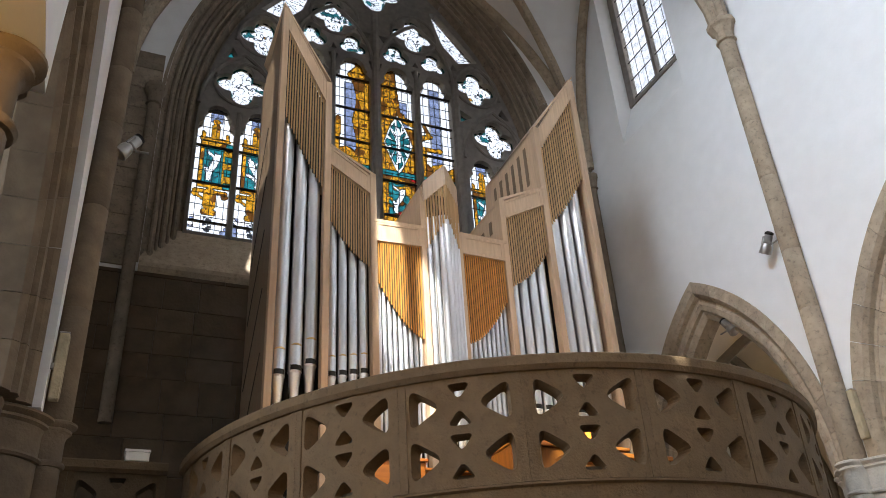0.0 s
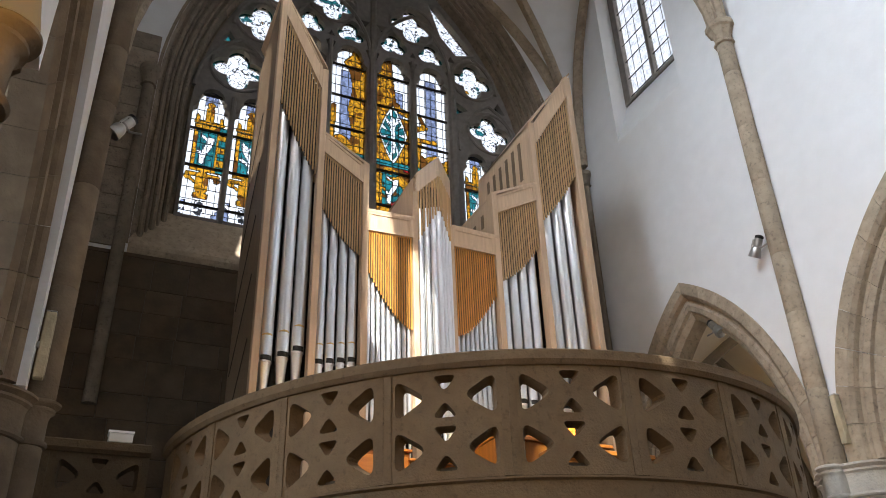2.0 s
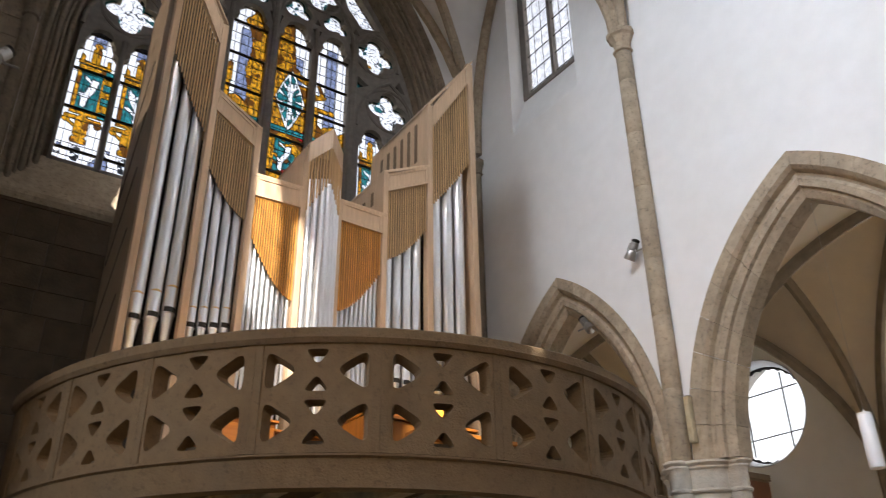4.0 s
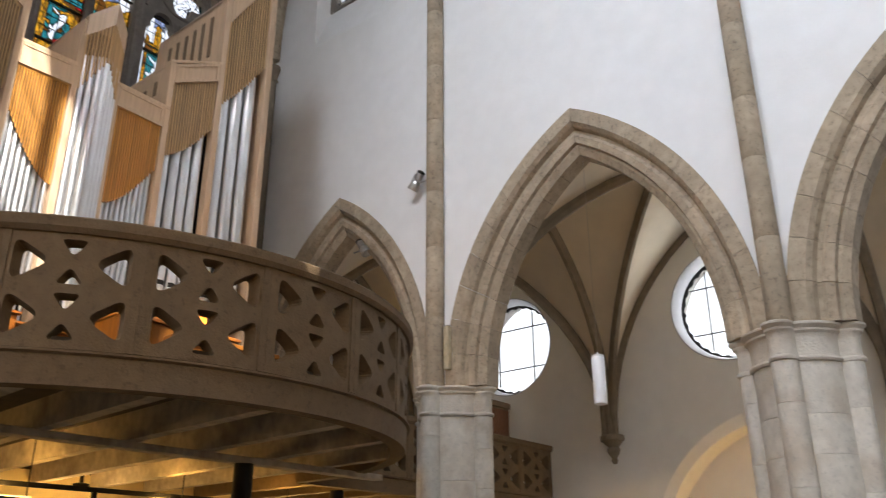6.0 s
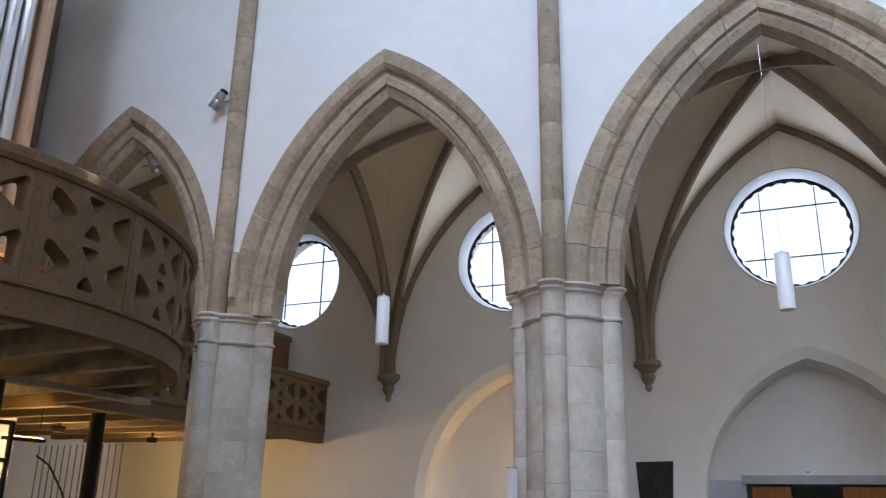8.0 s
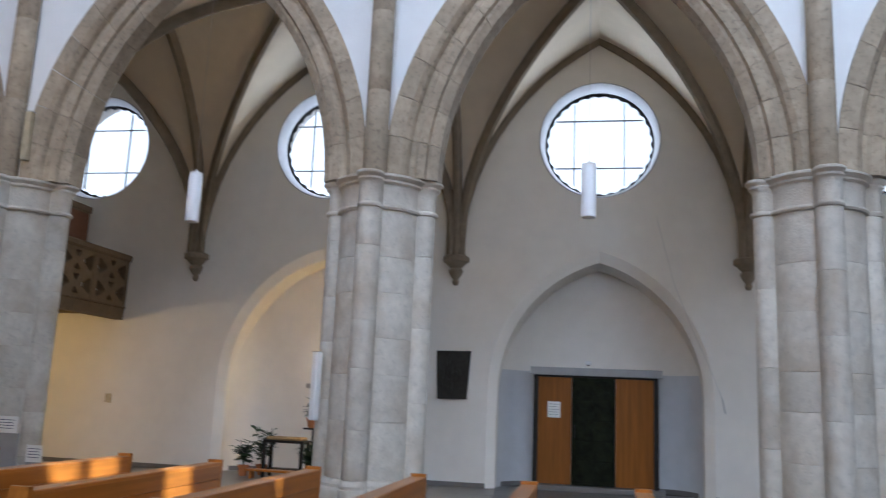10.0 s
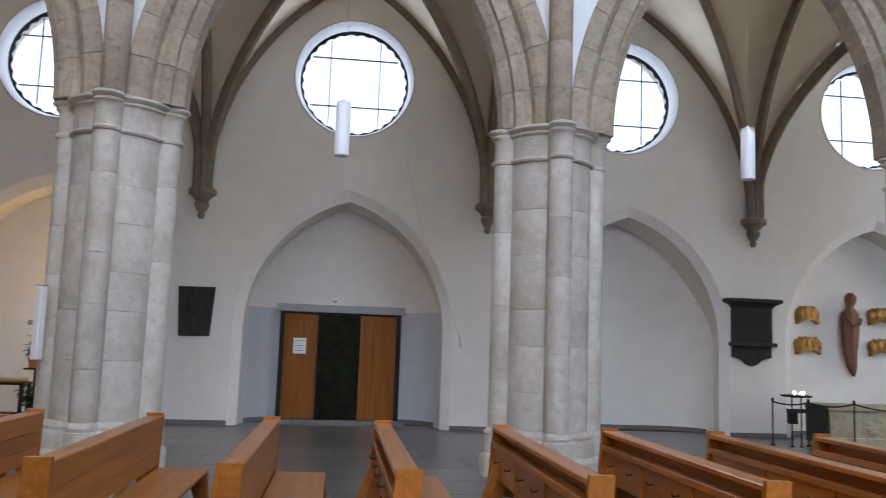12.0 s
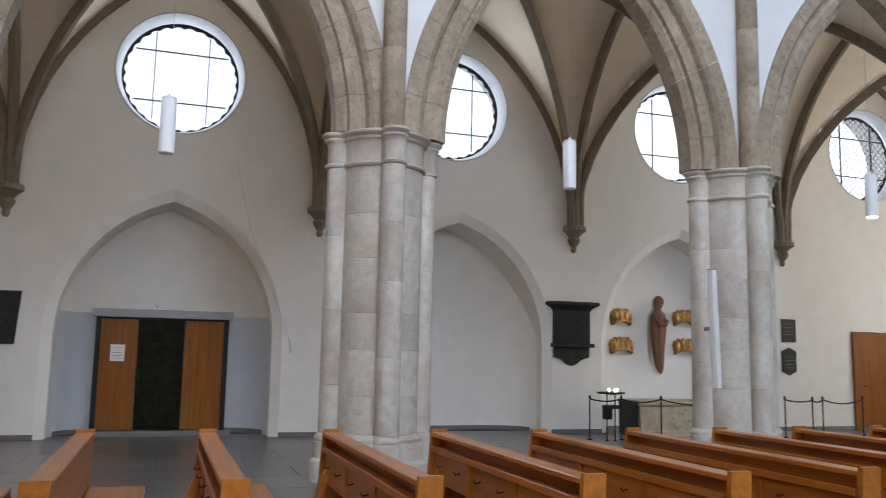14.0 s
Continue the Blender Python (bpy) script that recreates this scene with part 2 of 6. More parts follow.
def glass(name, color, clear=0.45, wave=6.0, low=0.55):
    """Leaded window glass: lets the sky's light through, tinted."""
    mat = bpy.data.materials.new(name)
    mat.use_nodes = True
    nt = mat.node_tree
    n, link = nt.nodes, nt.links.new
    n.remove(n["Principled BSDF"])
    tl, tp, gl = n.new("ShaderNodeBsdfTranslucent"), n.new("ShaderNodeBsdfTransparent"), n.new("ShaderNodeBsdfGlossy")
    mix, mix2 = n.new("ShaderNodeMixShader"), n.new("ShaderNodeMixShader")
    co = n.new("ShaderNodeTexCoord")
    ns = n.new("ShaderNodeTexNoise")
    ns.inputs["Scale"].default_value, ns.inputs["Detail"].default_value = wave, 4
    link(co.outputs["Object"], ns.inputs["Vector"])
    rp = n.new("ShaderNodeValToRGB")
    rp.color_ramp.elements[0].position, rp.color_ramp.elements[1].position = 0.35, 0.65
    rp.color_ramp.elements[0].color = (*[c * low for c in color], 1)
    rp.color_ramp.elements[1].color = (*color, 1)
    link(ns.outputs["Fac"], rp.inputs[0])
    link(rp.outputs[0], tl.inputs["Color"])
    link(rp.outputs[0], tp.inputs["Color"])
    mix.inputs[0].default_value = clear
    link(tl.outputs[0], mix.inputs[1])
    link(tp.outputs[0], mix.inputs[2])
    gl.inputs["Roughness"].default_value = 0.15
    mix2.inputs[0].default_value = 0.04
    link(mix.outputs[0], mix2.inputs[1])
    link(gl.outputs[0], mix2.inputs[2])
    link(mix2.outputs[0], n["Material Output"].inputs[0])
    return mat


M["g_clear"] = glass("pale_leaded_glass", (0.95, 0.97, 1.0), 0.92)
M["g_white"] = glass("white_stained_glass", (1.0, 1.0, 1.0), 0.94, low=0.85)
M["g_amber"] = glass("amber_stained_glass", (0.80, 0.38, 0.025), 0.92, wave=9.0, low=0.35)
M["g_brown"] = glass("brown_stained_glass", (0.16, 0.06, 0.012), 0.92)
M["g_blue"] = glass("blue_stained_glass", (0.30, 0.35, 0.52), 0.92, wave=12.0, low=0.45)
M["g_teal"] = glass("teal_stained_glass", (0.03, 0.25, 0.27), 0.92, wave=8.0, low=0.35)
M["g_line"] = glass("dark_painted_glass", (0.045, 0.05, 0.06), 0.9)
M["g_red"] = glass("red_stained_glass", (0.5, 0.02, 0.02), 0.92)
M["pane"] = glass("clear_window_glass", (0.97, 0.97, 0.96), 0.97, low=0.97)


# ---- building helpers ----
def mesh_of(name, bm, mat, smooth=False):
    me = bpy.data.meshes.new(name)
    bmesh.ops.recalc_face_normals(bm, faces=bm.faces)
    bm.to_mesh(me)
    bm.free()
    mats = mat if isinstance(mat, (list, tuple)) else [mat]
    for m in mats:
        me.materials.append(m)
    if smooth:
        me.polygons.foreach_set("use_smooth", [True] * len(me.polygons))
        me.set_sharp_from_angle(angle=radians(38))
    return me


def part(name, bm, mat, parent=None, label="", smooth=False):
    ob = new(name, mesh_of(name, bm, mat, smooth))
    if parent:
        ob.parent = parent
    if label:
        tagged(ob, label)
    return ob


def shared(name, me, parent, m=None, label=""):
    ob = new(name, me)
    ob.parent = parent
    if m:
        ob.matrix_basis = m
    if label:
        tagged(ob, label)
    return ob


def thing(name, m, label, category, group="", kind=""):
    ob = new(name)
    ob.empty_display_size = 0.1
    ob.matrix_basis = m
    return tagged(ob, label, category, group, kind)


def box(bm, x0, x1, y0, y1, z0, z1, bevel=0.0):
    vs = [bm.verts.new((x, y, z)) for x in (x0, x1) for y in (y0, y1) for z in (z0, z1)]
    fs = [bm.faces.new([vs[i] for i in f]) for f in ((0, 1, 3, 2), (4, 6, 7, 5), (0, 4, 5, 1), (2, 3, 7, 6), (0, 2, 6, 4), (1, 5, 7, 3))]
    if bevel:
        es = {e for f in fs for e in f.edges}
        bmesh.ops.bevel(bm, geom=list(es), offset=bevel, segments=1, affect="EDGES")
    return bm


def B(x0, x1, y0, y1, z0, z1, bevel=0.0):
    return box(bmesh.new(), x0, x1, y0, y1, z0, z1, bevel)


def loft(bm, rings, close=True, caps=True):
    """Joins rings of equally many points into one skin."""
    vr = [[bm.verts.new(p) for p in r] for r in rings]
    for a, b in zip(vr, vr[1:]):
        n = len(a)
        for i in range(n if close else n - 1):
            j = (i + 1) % n
            bm.faces.new((a[i], a[j], b[j], b[i]))
    if caps and close:
        bm.faces.new(vr[0][::-1])
        bm.faces.new(vr[-1])
    return bm


def circle(r, n, cx=0.0, cy=0.0, z=0.0):
    return [(cx + r * math.cos(2 * math.pi * i / n), cy + r * math.sin(2 * math.pi * i / n), z) for i in range(n)]


def turned(bm, profile, n=20, cx=0.0, cy=0.0):
    """A turned body from (radius, height) pairs."""
    return loft(bm, [circle(max(r, 0.001), n, cx, cy, z) for r, z in profile])


def tube(bm, pts, r, n=8, flat=None):
    """A bar of round section along a line of points."""
    rings = []
    pts = [Vector(p) for p in pts]
    up = Vector((0, 0, 1))
    for i, p in enumerate(pts):
        d = (pts[min(i + 1, len(pts) - 1)] - pts[max(i - 1, 0)]).normalized()
        side = d.cross(up)
        side = side.normalized() if side.length > 1e-3 else Vector((1, 0, 0))
        top = side.cross(d)
        rr = r(i / (len(pts) - 1)) if callable(r) else r
        rings.append([p + side * math.cos(2 * math.pi * k / n) * rr + top * math.sin(2 * math.pi * k / n) * rr for k in range(n)])
    return loft(bm, rings)


def plate(bm, outer, holes, put, d0, d1):
    """A slab with openings right through: loops of (u, v), put(u, v, d) gives the place."""
    for loop in (outer, *holes):
        n = len(loop)
        a = [bm.verts.new(put(u, v, d0)) for u, v in loop]
        b = [bm.verts.new(put(u, v, d1)) for u, v in loop]
        for i in range(n):
            j = (i + 1) % n
            bm.faces.new((a[i], a[j], b[j], b[i]))
    flat = bmesh.new()
    for loop in (outer, *holes):
        vs = [flat.verts.new((u, v, 0)) for u, v in loop]
        for i in range(len(vs)):
            flat.edges.new((vs[i], vs[(i + 1) % len(vs)]))
    bmesh.ops.triangle_fill(flat, use_beauty=True, use_dissolve=False, edges=flat.edges[:])
    for d in (d0, d1):
        made = {v: bm.verts.new(put(v.co.x, v.co.y, d)) for v in flat.verts}
        for f in flat.faces:
            bm.faces.new([made[v] for v in f.verts])
    flat.free()
    bmesh.ops.remove_doubles(bm, verts=bm.verts[:], dist=1e-5)
    return bm


def pointed(cx, a, h, z0, n=12, down=None):
    """The outline of a pointed arch, half-width a and rise h over z0, from its left foot to its right one; down: the feet's height."""
    R = (a * a + h * h) / (2 * a)
    c = R - a
    top = math.acos(c / R)
    right = [(cx - c + R * math.cos(top * i / n), z0 + R * math.sin(top * i / n)) for i in range(n + 1)]
    left = [(2 * cx - x, z) for x, z in right]
    loop = left + right[-2::-1]
    if down is not None:
        loop = [(cx - a, down)] + loop + [(cx + a, down)]
    return loop


def ring_stones(a, h, profile, n, sub=2, gap=0.004):
    """Stones of a pointed arch about x = 0 over z = 0: for each stone the rings of (x, d, z). profile: closed (r, d) pairs, r outwards."""
    R = (a * a + h * h) / (2 * a)
    c = R - a
    out = []
    for side in (-1, 1):
        for k in range(n):
            rings = []
            for s in range(sub + 1):
                f = (k + s / sub) / n
                g = gap / (R * 1.2) * (1 if s == 0 else -1 if s == sub else 0)
                ring = []
                for r, d in profile:
                    top = math.acos(min(1, c / (R + r)))
                    th = top * f + g
                    ring.append((side * (-c + (R + r) * math.cos(th)), d, (R + r) * math.sin(th)))
                rings.append(ring)
            out.append(rings)
    return out


# ---- setting: floor, walls, vaults ----
def structure(name, bm, mat, label, category, smooth=False):
    return tagged(part(name, bm, mat, None, "", smooth), label, category, kind="structure")


floor = structure("floor", B(-24, 24, -9, 19, -0.3, -0.012), M["joint"], "grey polished stone slab floor of the church", "floor")

along = lambda u, v, d: (u, d, v)          # walls along x
across = lambda u, v, d: (d, u, v)         # walls along y


def circle2(cx, cz, r, n=40):
    return [(cx + r * math.cos(2 * math.pi * i / n), cz + r * math.sin(2 * math.pi * i / n)) for i in range(n)]


# aisle wall with niches and round windows
def aisle_wall():
    outline = [(-20, 9.6), (-20, 0)]
    for x in NICHES:
        outline += pointed(x, 2.1, 2.75, 1.83, 12, down=0.0)
    outline += [(22, 0), (22, 9.6)]
    holes = [circle2(x, 6.845, 1.17) for x in ROSES]
    def splayed(u, v, d):
        f = min(1.0, (d - YW) / 0.12)
        for x in NICHES:
            if abs(u - x) < 2.2 and v < 4.7:
                u, v = x + (u - x) * (1 - 0.083 * f), v - 0.21 * f * max(0.0, v - 1.83) / 2.75
        return (u, d, v)
    bm = plate(bmesh.new(), outline, holes, splayed, YW, YW + 0.12)
    plate(bm, outline, holes, splayed, YW + 0.121, YW + 0.75)
    return structure("wall_north", bm, M["aisle"], "white plastered aisle wall with pointed niches and round windows", "wall")


aisle_wall()
_back = [(-20, 9.6), (-20, 0)]
for _x in NICHES:
    _back += pointed(_x, 1.925, 2.54, 1.83, 12, down=0.0)
_back += [(22, 0), (22, 9.6)]


def niche_depth(u, deep):
    """How far the hollow back of a niche lies behind the wall's face, u from its middle."""
    return 0.16 + (deep - 0.16) * (1 - min(1.0, abs(u) / 1.95) ** 6.0) ** 0.6


DEEP = [0.78, 1.15, 1.15, 0.76]
for _x, _deep in zip(NICHES, DEEP):
    bm = bmesh.new()
    _us = [1.95 * math.sin(math.pi / 2 * i / 24) for i in range(-24, 25)]
    loft(bm, [[(_x + u, YW + niche_depth(u, _deep), z), (_x + u, YW + 1.40, z), (_x + u, YW + 1.40, 4.6), (_x + u, YW + niche_depth(u, _deep), 4.6)] for u in _us for z in (0,)])
    structure("wall_niche_back", bm, M["aisle"], "white plastered hollow back of a wall niche", "wall", True)
# blue-grey sheet over the portal niche's back, up to 2.27 m
M["niche_lower"] = material("blue_grey_lower_niche", (0.60, 0.61, 0.63), 0.85, vary=0.04, scale=4, stain=(0.50, 0.51, 0.53), stain_scale=0.8, stain_amount=0.4, bump=0.1, bump_scale=18)
bm = bmesh.new()
loft(bm, [[(NICHES[1] + u, YW + niche_depth(u, DEEP[1]) - d, z) for d, z in ((0.005, 0.0), (0.005, 2.27), (-0.004, 2.272), (-0.004, 0.0))] for u in [1.935 * math.sin(math.pi / 2 * i / 24) for i in range(-24, 25)]])
structure("wall_dado", bm, M["niche_lower"], "blue-grey lower part of the portal niche", "wall", True)
structure("wall_north_backing", plate(bmesh.new(), _back, [circle2(x, 6.845, 1.5) for x in ROSES], along, YW + 0.75, YW + 1.42),
          M["aisle"], "white plastered core of the aisle wall", "wall")


def skirting(x0, x1, y):
    structure("baseboard", B(x0, x1, y - 0.025, y + 0.02, 0.0, 0.09, 0.004), M["skirting"], "low grey stone skirting along the aisle wall", "baseboard")


_edge = -20
for _x in NICHES:
    skirting(_edge, _x - 2.1, YW)
    bm = bmesh.new()
    _deep = DEEP[NICHES.index(_x)]
    loft(bm, [[(_x + u, YW + niche_depth(u, _deep) - d, z) for d, z in ((0.025, 0), (0.025, 0.086), (0.021, 0.09), (-0.01, 0.09), (-0.01, 0))] for u in [1.86 * i / 14 for i in range(-14, 15)]])
    structure("baseboard", bm, M["skirting"], "low grey stone skirting round the niche", "baseboard")
    _edge = _x + 2.1
skirting(_edge, 22, YW)

# round windows
PANE = mesh_of("pane", plate(bmesh.new(), circle2(0, 0, 1.06, 40), [], along, 0.40, 0.41), M["pane"])


def scallops():
    n = 160
    inner = [((1.01 + 0.045 * abs(math.sin(14 * 2 * math.pi * i / n))) * math.cos(2 * math.pi * i / n),
              (1.01 + 0.045 * abs(math.sin(14 * 2 * math.pi * i / n))) * math.sin(2 * math.pi * i / n)) for i in range(n)]
    return plate(bmesh.new(), circle2(0, 0, 1.12, n), [inner], along, 0.36, 0.38)


SCALLOP = mesh_of("window_frame", scallops(), M["iron"])


def splay():
    rings = [[(r * math.cos(t), d, r * math.sin(t)) for t in [2 * math.pi * i / 48 for i in range(48)]]
             for r, d in ((1.18, -0.012), (1.17, 0.0), (1.09, 0.28), (1.09, 0.30), (1.20, 0.30), (1.20, -0.012), (1.18, -0.012))]
    bm = bmesh.new()
    loft(bm, rings, caps=False)
    bmesh.ops.remove_doubles(bm, verts=bm.verts[:], dist=1e-5)
    return bm


SPLAY = mesh_of("window_sill", splay(), M["reveal"], True)


def muntins():
    bm = bmesh.new()
    s, w = 0.5, 0.010
    for q in (-s, s):
        c = math.sqrt(1.0 - q * q)
        box(bm, q - w, q + w, 0.32, 0.36, -c, c)
        box(bm, -c, c, 0.318, 0.362, q - w, q + w)
    return bm


BARS = mesh_of("muntin", muntins(), M["iron"])


def lattice():
    """Crossed lead lines of the far round windows."""
    bm = bmesh.new()
    for turn in (45, -45):
        c, s = math.cos(radians(turn)), math.sin(radians(turn))
        for i in range(-8, 9):
            q = 0.125 * i
            h = math.sqrt(1.06 ** 2 - q * q)
            ends = [(q * c - v * s, q * s + v * c) for v in (-h, h)]
            tube(bm, [(x, 0.375, z) for x, z in ends], 0.007, 4)
    return bm


LATTICE = mesh_of("lead_bar", lattice(), M["iron"])
for _k, _x in enumerate(ROSES):
    w = thing("window_%d" % (_k + 1), pose(_x, YW, 6.845), "round leaded window with white splayed reveal and dark bars", "window", "round windows of the aisle", "structure")
    shared("window_sill", SPLAY, w)
    shared("window_frame", SCALLOP, w)
    shared("muntin", BARS, w)
    if _k > 4:
        shared("lead_bar", LATTICE, w)
    p = shared("pane", PANE, w)
    p.visible_shadow = False


# nave walls over the arcades
SPRING = 4.47
ARCH_A, ARCH_H = 1.92, 3.44
# south bays lie out of view, spaced to let the sun onto organ and pews
south = [-11.4, -6.1, 0.2, 5.3, 12.4, 17.6]
mids = [-10.88, -5.62, -0.06, 5.47, 11.09]
ARCH_S = [0.93, 1.01, 1.06, 1.03, 1.02]


def nave_wall(name, y0, y1):
    outline = [(-13.9, 20.5), (-13.9, SPRING)]
    for k, x in enumerate(mids if y0 > 5 else south):
        s = (ARCH_S if y0 > 5 else [0.93] + [1.0] * 9)[k]
        outline += pointed(x, (ARCH_A + 0.5) * s, (ARCH_H + 0.56), SPRING, 14)
    outline += [(22, SPRING), (22, 20.5)]
    holes = []
    for x in (mids if y0 > 5 else south[1:]):
        hole = pointed(x, 1.09 if y0 > 5 else 1.6, 1.9, 17.3 if y0 > 5 else 16.2, 8, down=12.75)
        holes.append(hole)
    bm = plate(bmesh.new(), outline, holes, along, y0, y1)
    return structure(name, bm, M["plaster"], "white plastered nave wall above pointed arches", "wall")


nave_wall("wall_arcade_north", 10.2, 10.94)
nave_wall("wall_arcade_south", -0.80, -0.46)

_FRONT = [(0.0, 10.41), (0.09, 10.345), (0.13, 10.345), (0.15, 10.285), (0.25, 10.27), (0.30, 10.30), (0.35, 10.30), (0.38, 10.22), (0.44, 10.165), (0.65, 10.165)]
ARCH_PROFILE = _FRONT + [(r, 2 * 10.57 - d) for r, d in reversed(_FRONT)]


def stone_arch(x, y_shift, scale_x, label, mat="arch_stone"):
    arch = thing("stone_arch", pose(x, y_shift, SPRING), label, "arch", "arcade arches", "structure")
    for k, rings in enumerate(ring_stones(ARCH_A, ARCH_H, ARCH_PROFILE, 9, 3)):
        bm = bmesh.new()
        loft(bm, [[(px * scale_x, d, z) for px, d, z in r] for r in rings])
        part("stone", bm, M[mat], arch)
    return arch


for _k, _x in enumerate(mids[:5]):
    stone_arch(_x, 0.0, ARCH_S[_k], "pointed arcade arch of worn brown sandstone blocks")
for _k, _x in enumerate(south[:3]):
    stone_arch(_x, YQ - YP, 0.93 if _k == 0 else 1.0, "pointed arcade arch of brown sandstone blocks, darkened for shade", "shaded_south_stone")


# compound pillars
def outline_radius(t):
    r = 0.545
    for k in range(4):
        d = t - k * math.pi / 2
        x = 0.585 * math.cos(d)
        s = 0.152 ** 2 - (0.585 * math.sin(d)) ** 2
        if s > 0 and x > 0:
            r = max(r, x + math.sqrt(s))
    return r


STEPS = [2 * math.pi * i / 112 for i in range(112)]
RADII = [outline_radius(t) for t in STEPS]


def pillar_ring(grow, z, soft=0.0):
    return [((r * (1 - soft) + 0.66 * soft + grow) * math.cos(t), (r * (1 - soft) + 0.66 * soft + grow) * math.sin(t), z) for r, t in zip(RADII, STEPS)]


def pillar_meshes(mat):
    base = bmesh.new()
    loft(base, [pillar_ring(0.13, 0, 0.45), pillar_ring(0.13, 0.24, 0.45), pillar_ring(0.11, 0.27, 0.4), pillar_ring(0.07, 0.29, 0.25), pillar_ring(0.07, 0.46, 0.25),
                pillar_ring(0.065, 0.49, 0.15), pillar_ring(0.05, 0.50, 0.1), pillar_ring(0.06, 0.54, 0.05), pillar_ring(0.035, 0.575, 0), pillar_ring(0.0, 0.60, 0)])
    cap = bmesh.new()
    loft(cap, [pillar_ring(0.0, 4.0), pillar_ring(0.03, 4.005), pillar_ring(0.045, 4.03), pillar_ring(0.035, 4.055), pillar_ring(0.003, 4.065), pillar_ring(0.004, 4.28), pillar_ring(0.02, 4.335),
               pillar_ring(0.055, 4.36), pillar_ring(0.055, 4.385), pillar_ring(0.04, 4.392), pillar_ring(0.085, 4.42), pillar_ring(0.10, 4.43), pillar_ring(0.10, 4.455), pillar_ring(0.07, 4.47)])
    return mesh_of("base", base, M[mat], True), mesh_of("capital", cap, M[mat], True)


P_MESH = {m: pillar_meshes(m) for m in ("pale_stone", "shaded_south_stone")}
COURSE = {}


def drum(kind, h, mat):
    """One stone of the pillar's core or of a shaft."""
    if (kind, h, mat) not in COURSE:
        r, n = (0.545, 40) if kind == "core" else (0.157, 20)
        bm = bmesh.new()
        turned(bm, [(r - 0.010, 0), (r - 0.001, 0.003), (r, 0.008), (r, h - 0.008), (r - 0.001, h - 0.003), (r - 0.010, h)], n)
        COURSE[(kind, h, mat)] = mesh_of("stone", bm, M[mat], True)
    return COURSE[(kind, h, mat)]


def pillar(x, y, mat="pale_stone"):
    p = thing("pillar", pose(x, y, 0), "pale limestone compound pillar with moulded capital and base" if mat == "pale_stone" else "brown sandstone compound pillar, darkened for shade, with moulded capital and base", "pillar", "arcade pillars", "structure")
    shared("base", P_MESH[mat][0], p)
    shared("capital", P_MESH[mat][1], p)
    for kind, cx, cy in (("core", 0, 0), ("shaft", 0.585, 0), ("shaft", 0, 0.585), ("shaft", -0.585, 0), ("shaft", 0, -0.585)):
        z = 0.6
        while z < 3.99:
            h = random.choice((0.46, 0.58, 0.70) if kind == "core" else (0.6, 0.75, 0.95))
            if 4.0 - z - h < 0.3:
                h = round(4.0 - z, 3)
            shared("stone", drum(kind, h, mat), p, pose(cx, cy, z, 0, 0, random.choice((0, 90, 180, 270))))
            z += h
    return p


random.seed(4)
for _x in PIERS:
    pillar(_x, YP)
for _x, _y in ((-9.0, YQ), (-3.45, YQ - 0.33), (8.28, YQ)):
    pillar(_x, _y, "shaded_south_stone")


# vaulting shafts up the nave walls
def vault_shaft(x, y, s, mat="arch_stone"):
    v = thing("vault_shaft", pose(x, y, 0), "slim round stone vaulting shaft with moulded capital", "column", "vaulting shafts", "structure")
    z = 4.47
    while z < 12.45:
        h = min(random.uniform(0.9, 1.5), 12.5 - z)
        bm = bmesh.new()
        turned(bm, [(0.148, z), (0.155, z + 0.01), (0.155, z + h - 0.01), (0.148, z + h)], 18)
        part("stone", bm, M[mat], v, "", True)
        z += h
    bm = bmesh.new()
    turned(bm, [(0.15, 12.5), (0.20, 12.52), (0.20, 12.56), (0.16, 12.6), (0.17, 12.72), (0.24, 12.86), (0.29, 12.9), (0.29, 13.0), (0.25, 13.05)], 8)
    part("capital", bm, M[mat], v)
    for dx in (-0.13, 0.0, 0.13):
        bm = bmesh.new()
        pts = []
        for i in range(9):
            f = i / 8
            pts.append((dx + dx * 9 * f * f, s * (0.05 + 1.9 * f * f), 13.05 + 3.6 * f))
        tube(bm, pts, 0.10, 6)
        part("rib", bm, M[mat], v)


for _x in PIERS[:4]:
    vault_shaft(_x, 10.09, -1)
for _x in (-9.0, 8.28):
    vault_shaft(_x, YQ + 0.62, 1, "shaded_south_stone")


# rib vaults
def arch_height(u, h):
    a = 1.0
    R = (a * a + h * h) / (2 * a)
    c = R - a
    return math.sqrt(max(0.0, R * R - (abs(u) + c) ** 2))


def vault(x0, x1, y0, y1, z0, rise, k=1.62, n=24):
    """Four-part vault: webs over a bay."""
    bm = bmesh.new()
    us = [math.sin(math.pi / 2 * (2 * i / n - 1)) for i in range(n + 1)]
    s = rise / arch_height(0, k)
    grid = [[bm.verts.new(((x0 + x1) / 2 + u * (x1 - x0) / 2, (y0 + y1) / 2 + v * (y1 - y0) / 2, z0 + s * max(arch_height(u, k), arch_height(v, k)))) for v in us] for u in us]
    for i in range(n):
        for j in range(n):
            bm.faces.new((grid[i][j], grid[i + 1][j], grid[i + 1][j + 1], grid[i][j + 1]))
    g = bmesh.ops.extrude_face_region(bm, geom=bm.faces[:])
    for v in g["geom"]:
        if isinstance(v, bmesh.types.BMVert):
            v.co.z += 0.18
    return bm


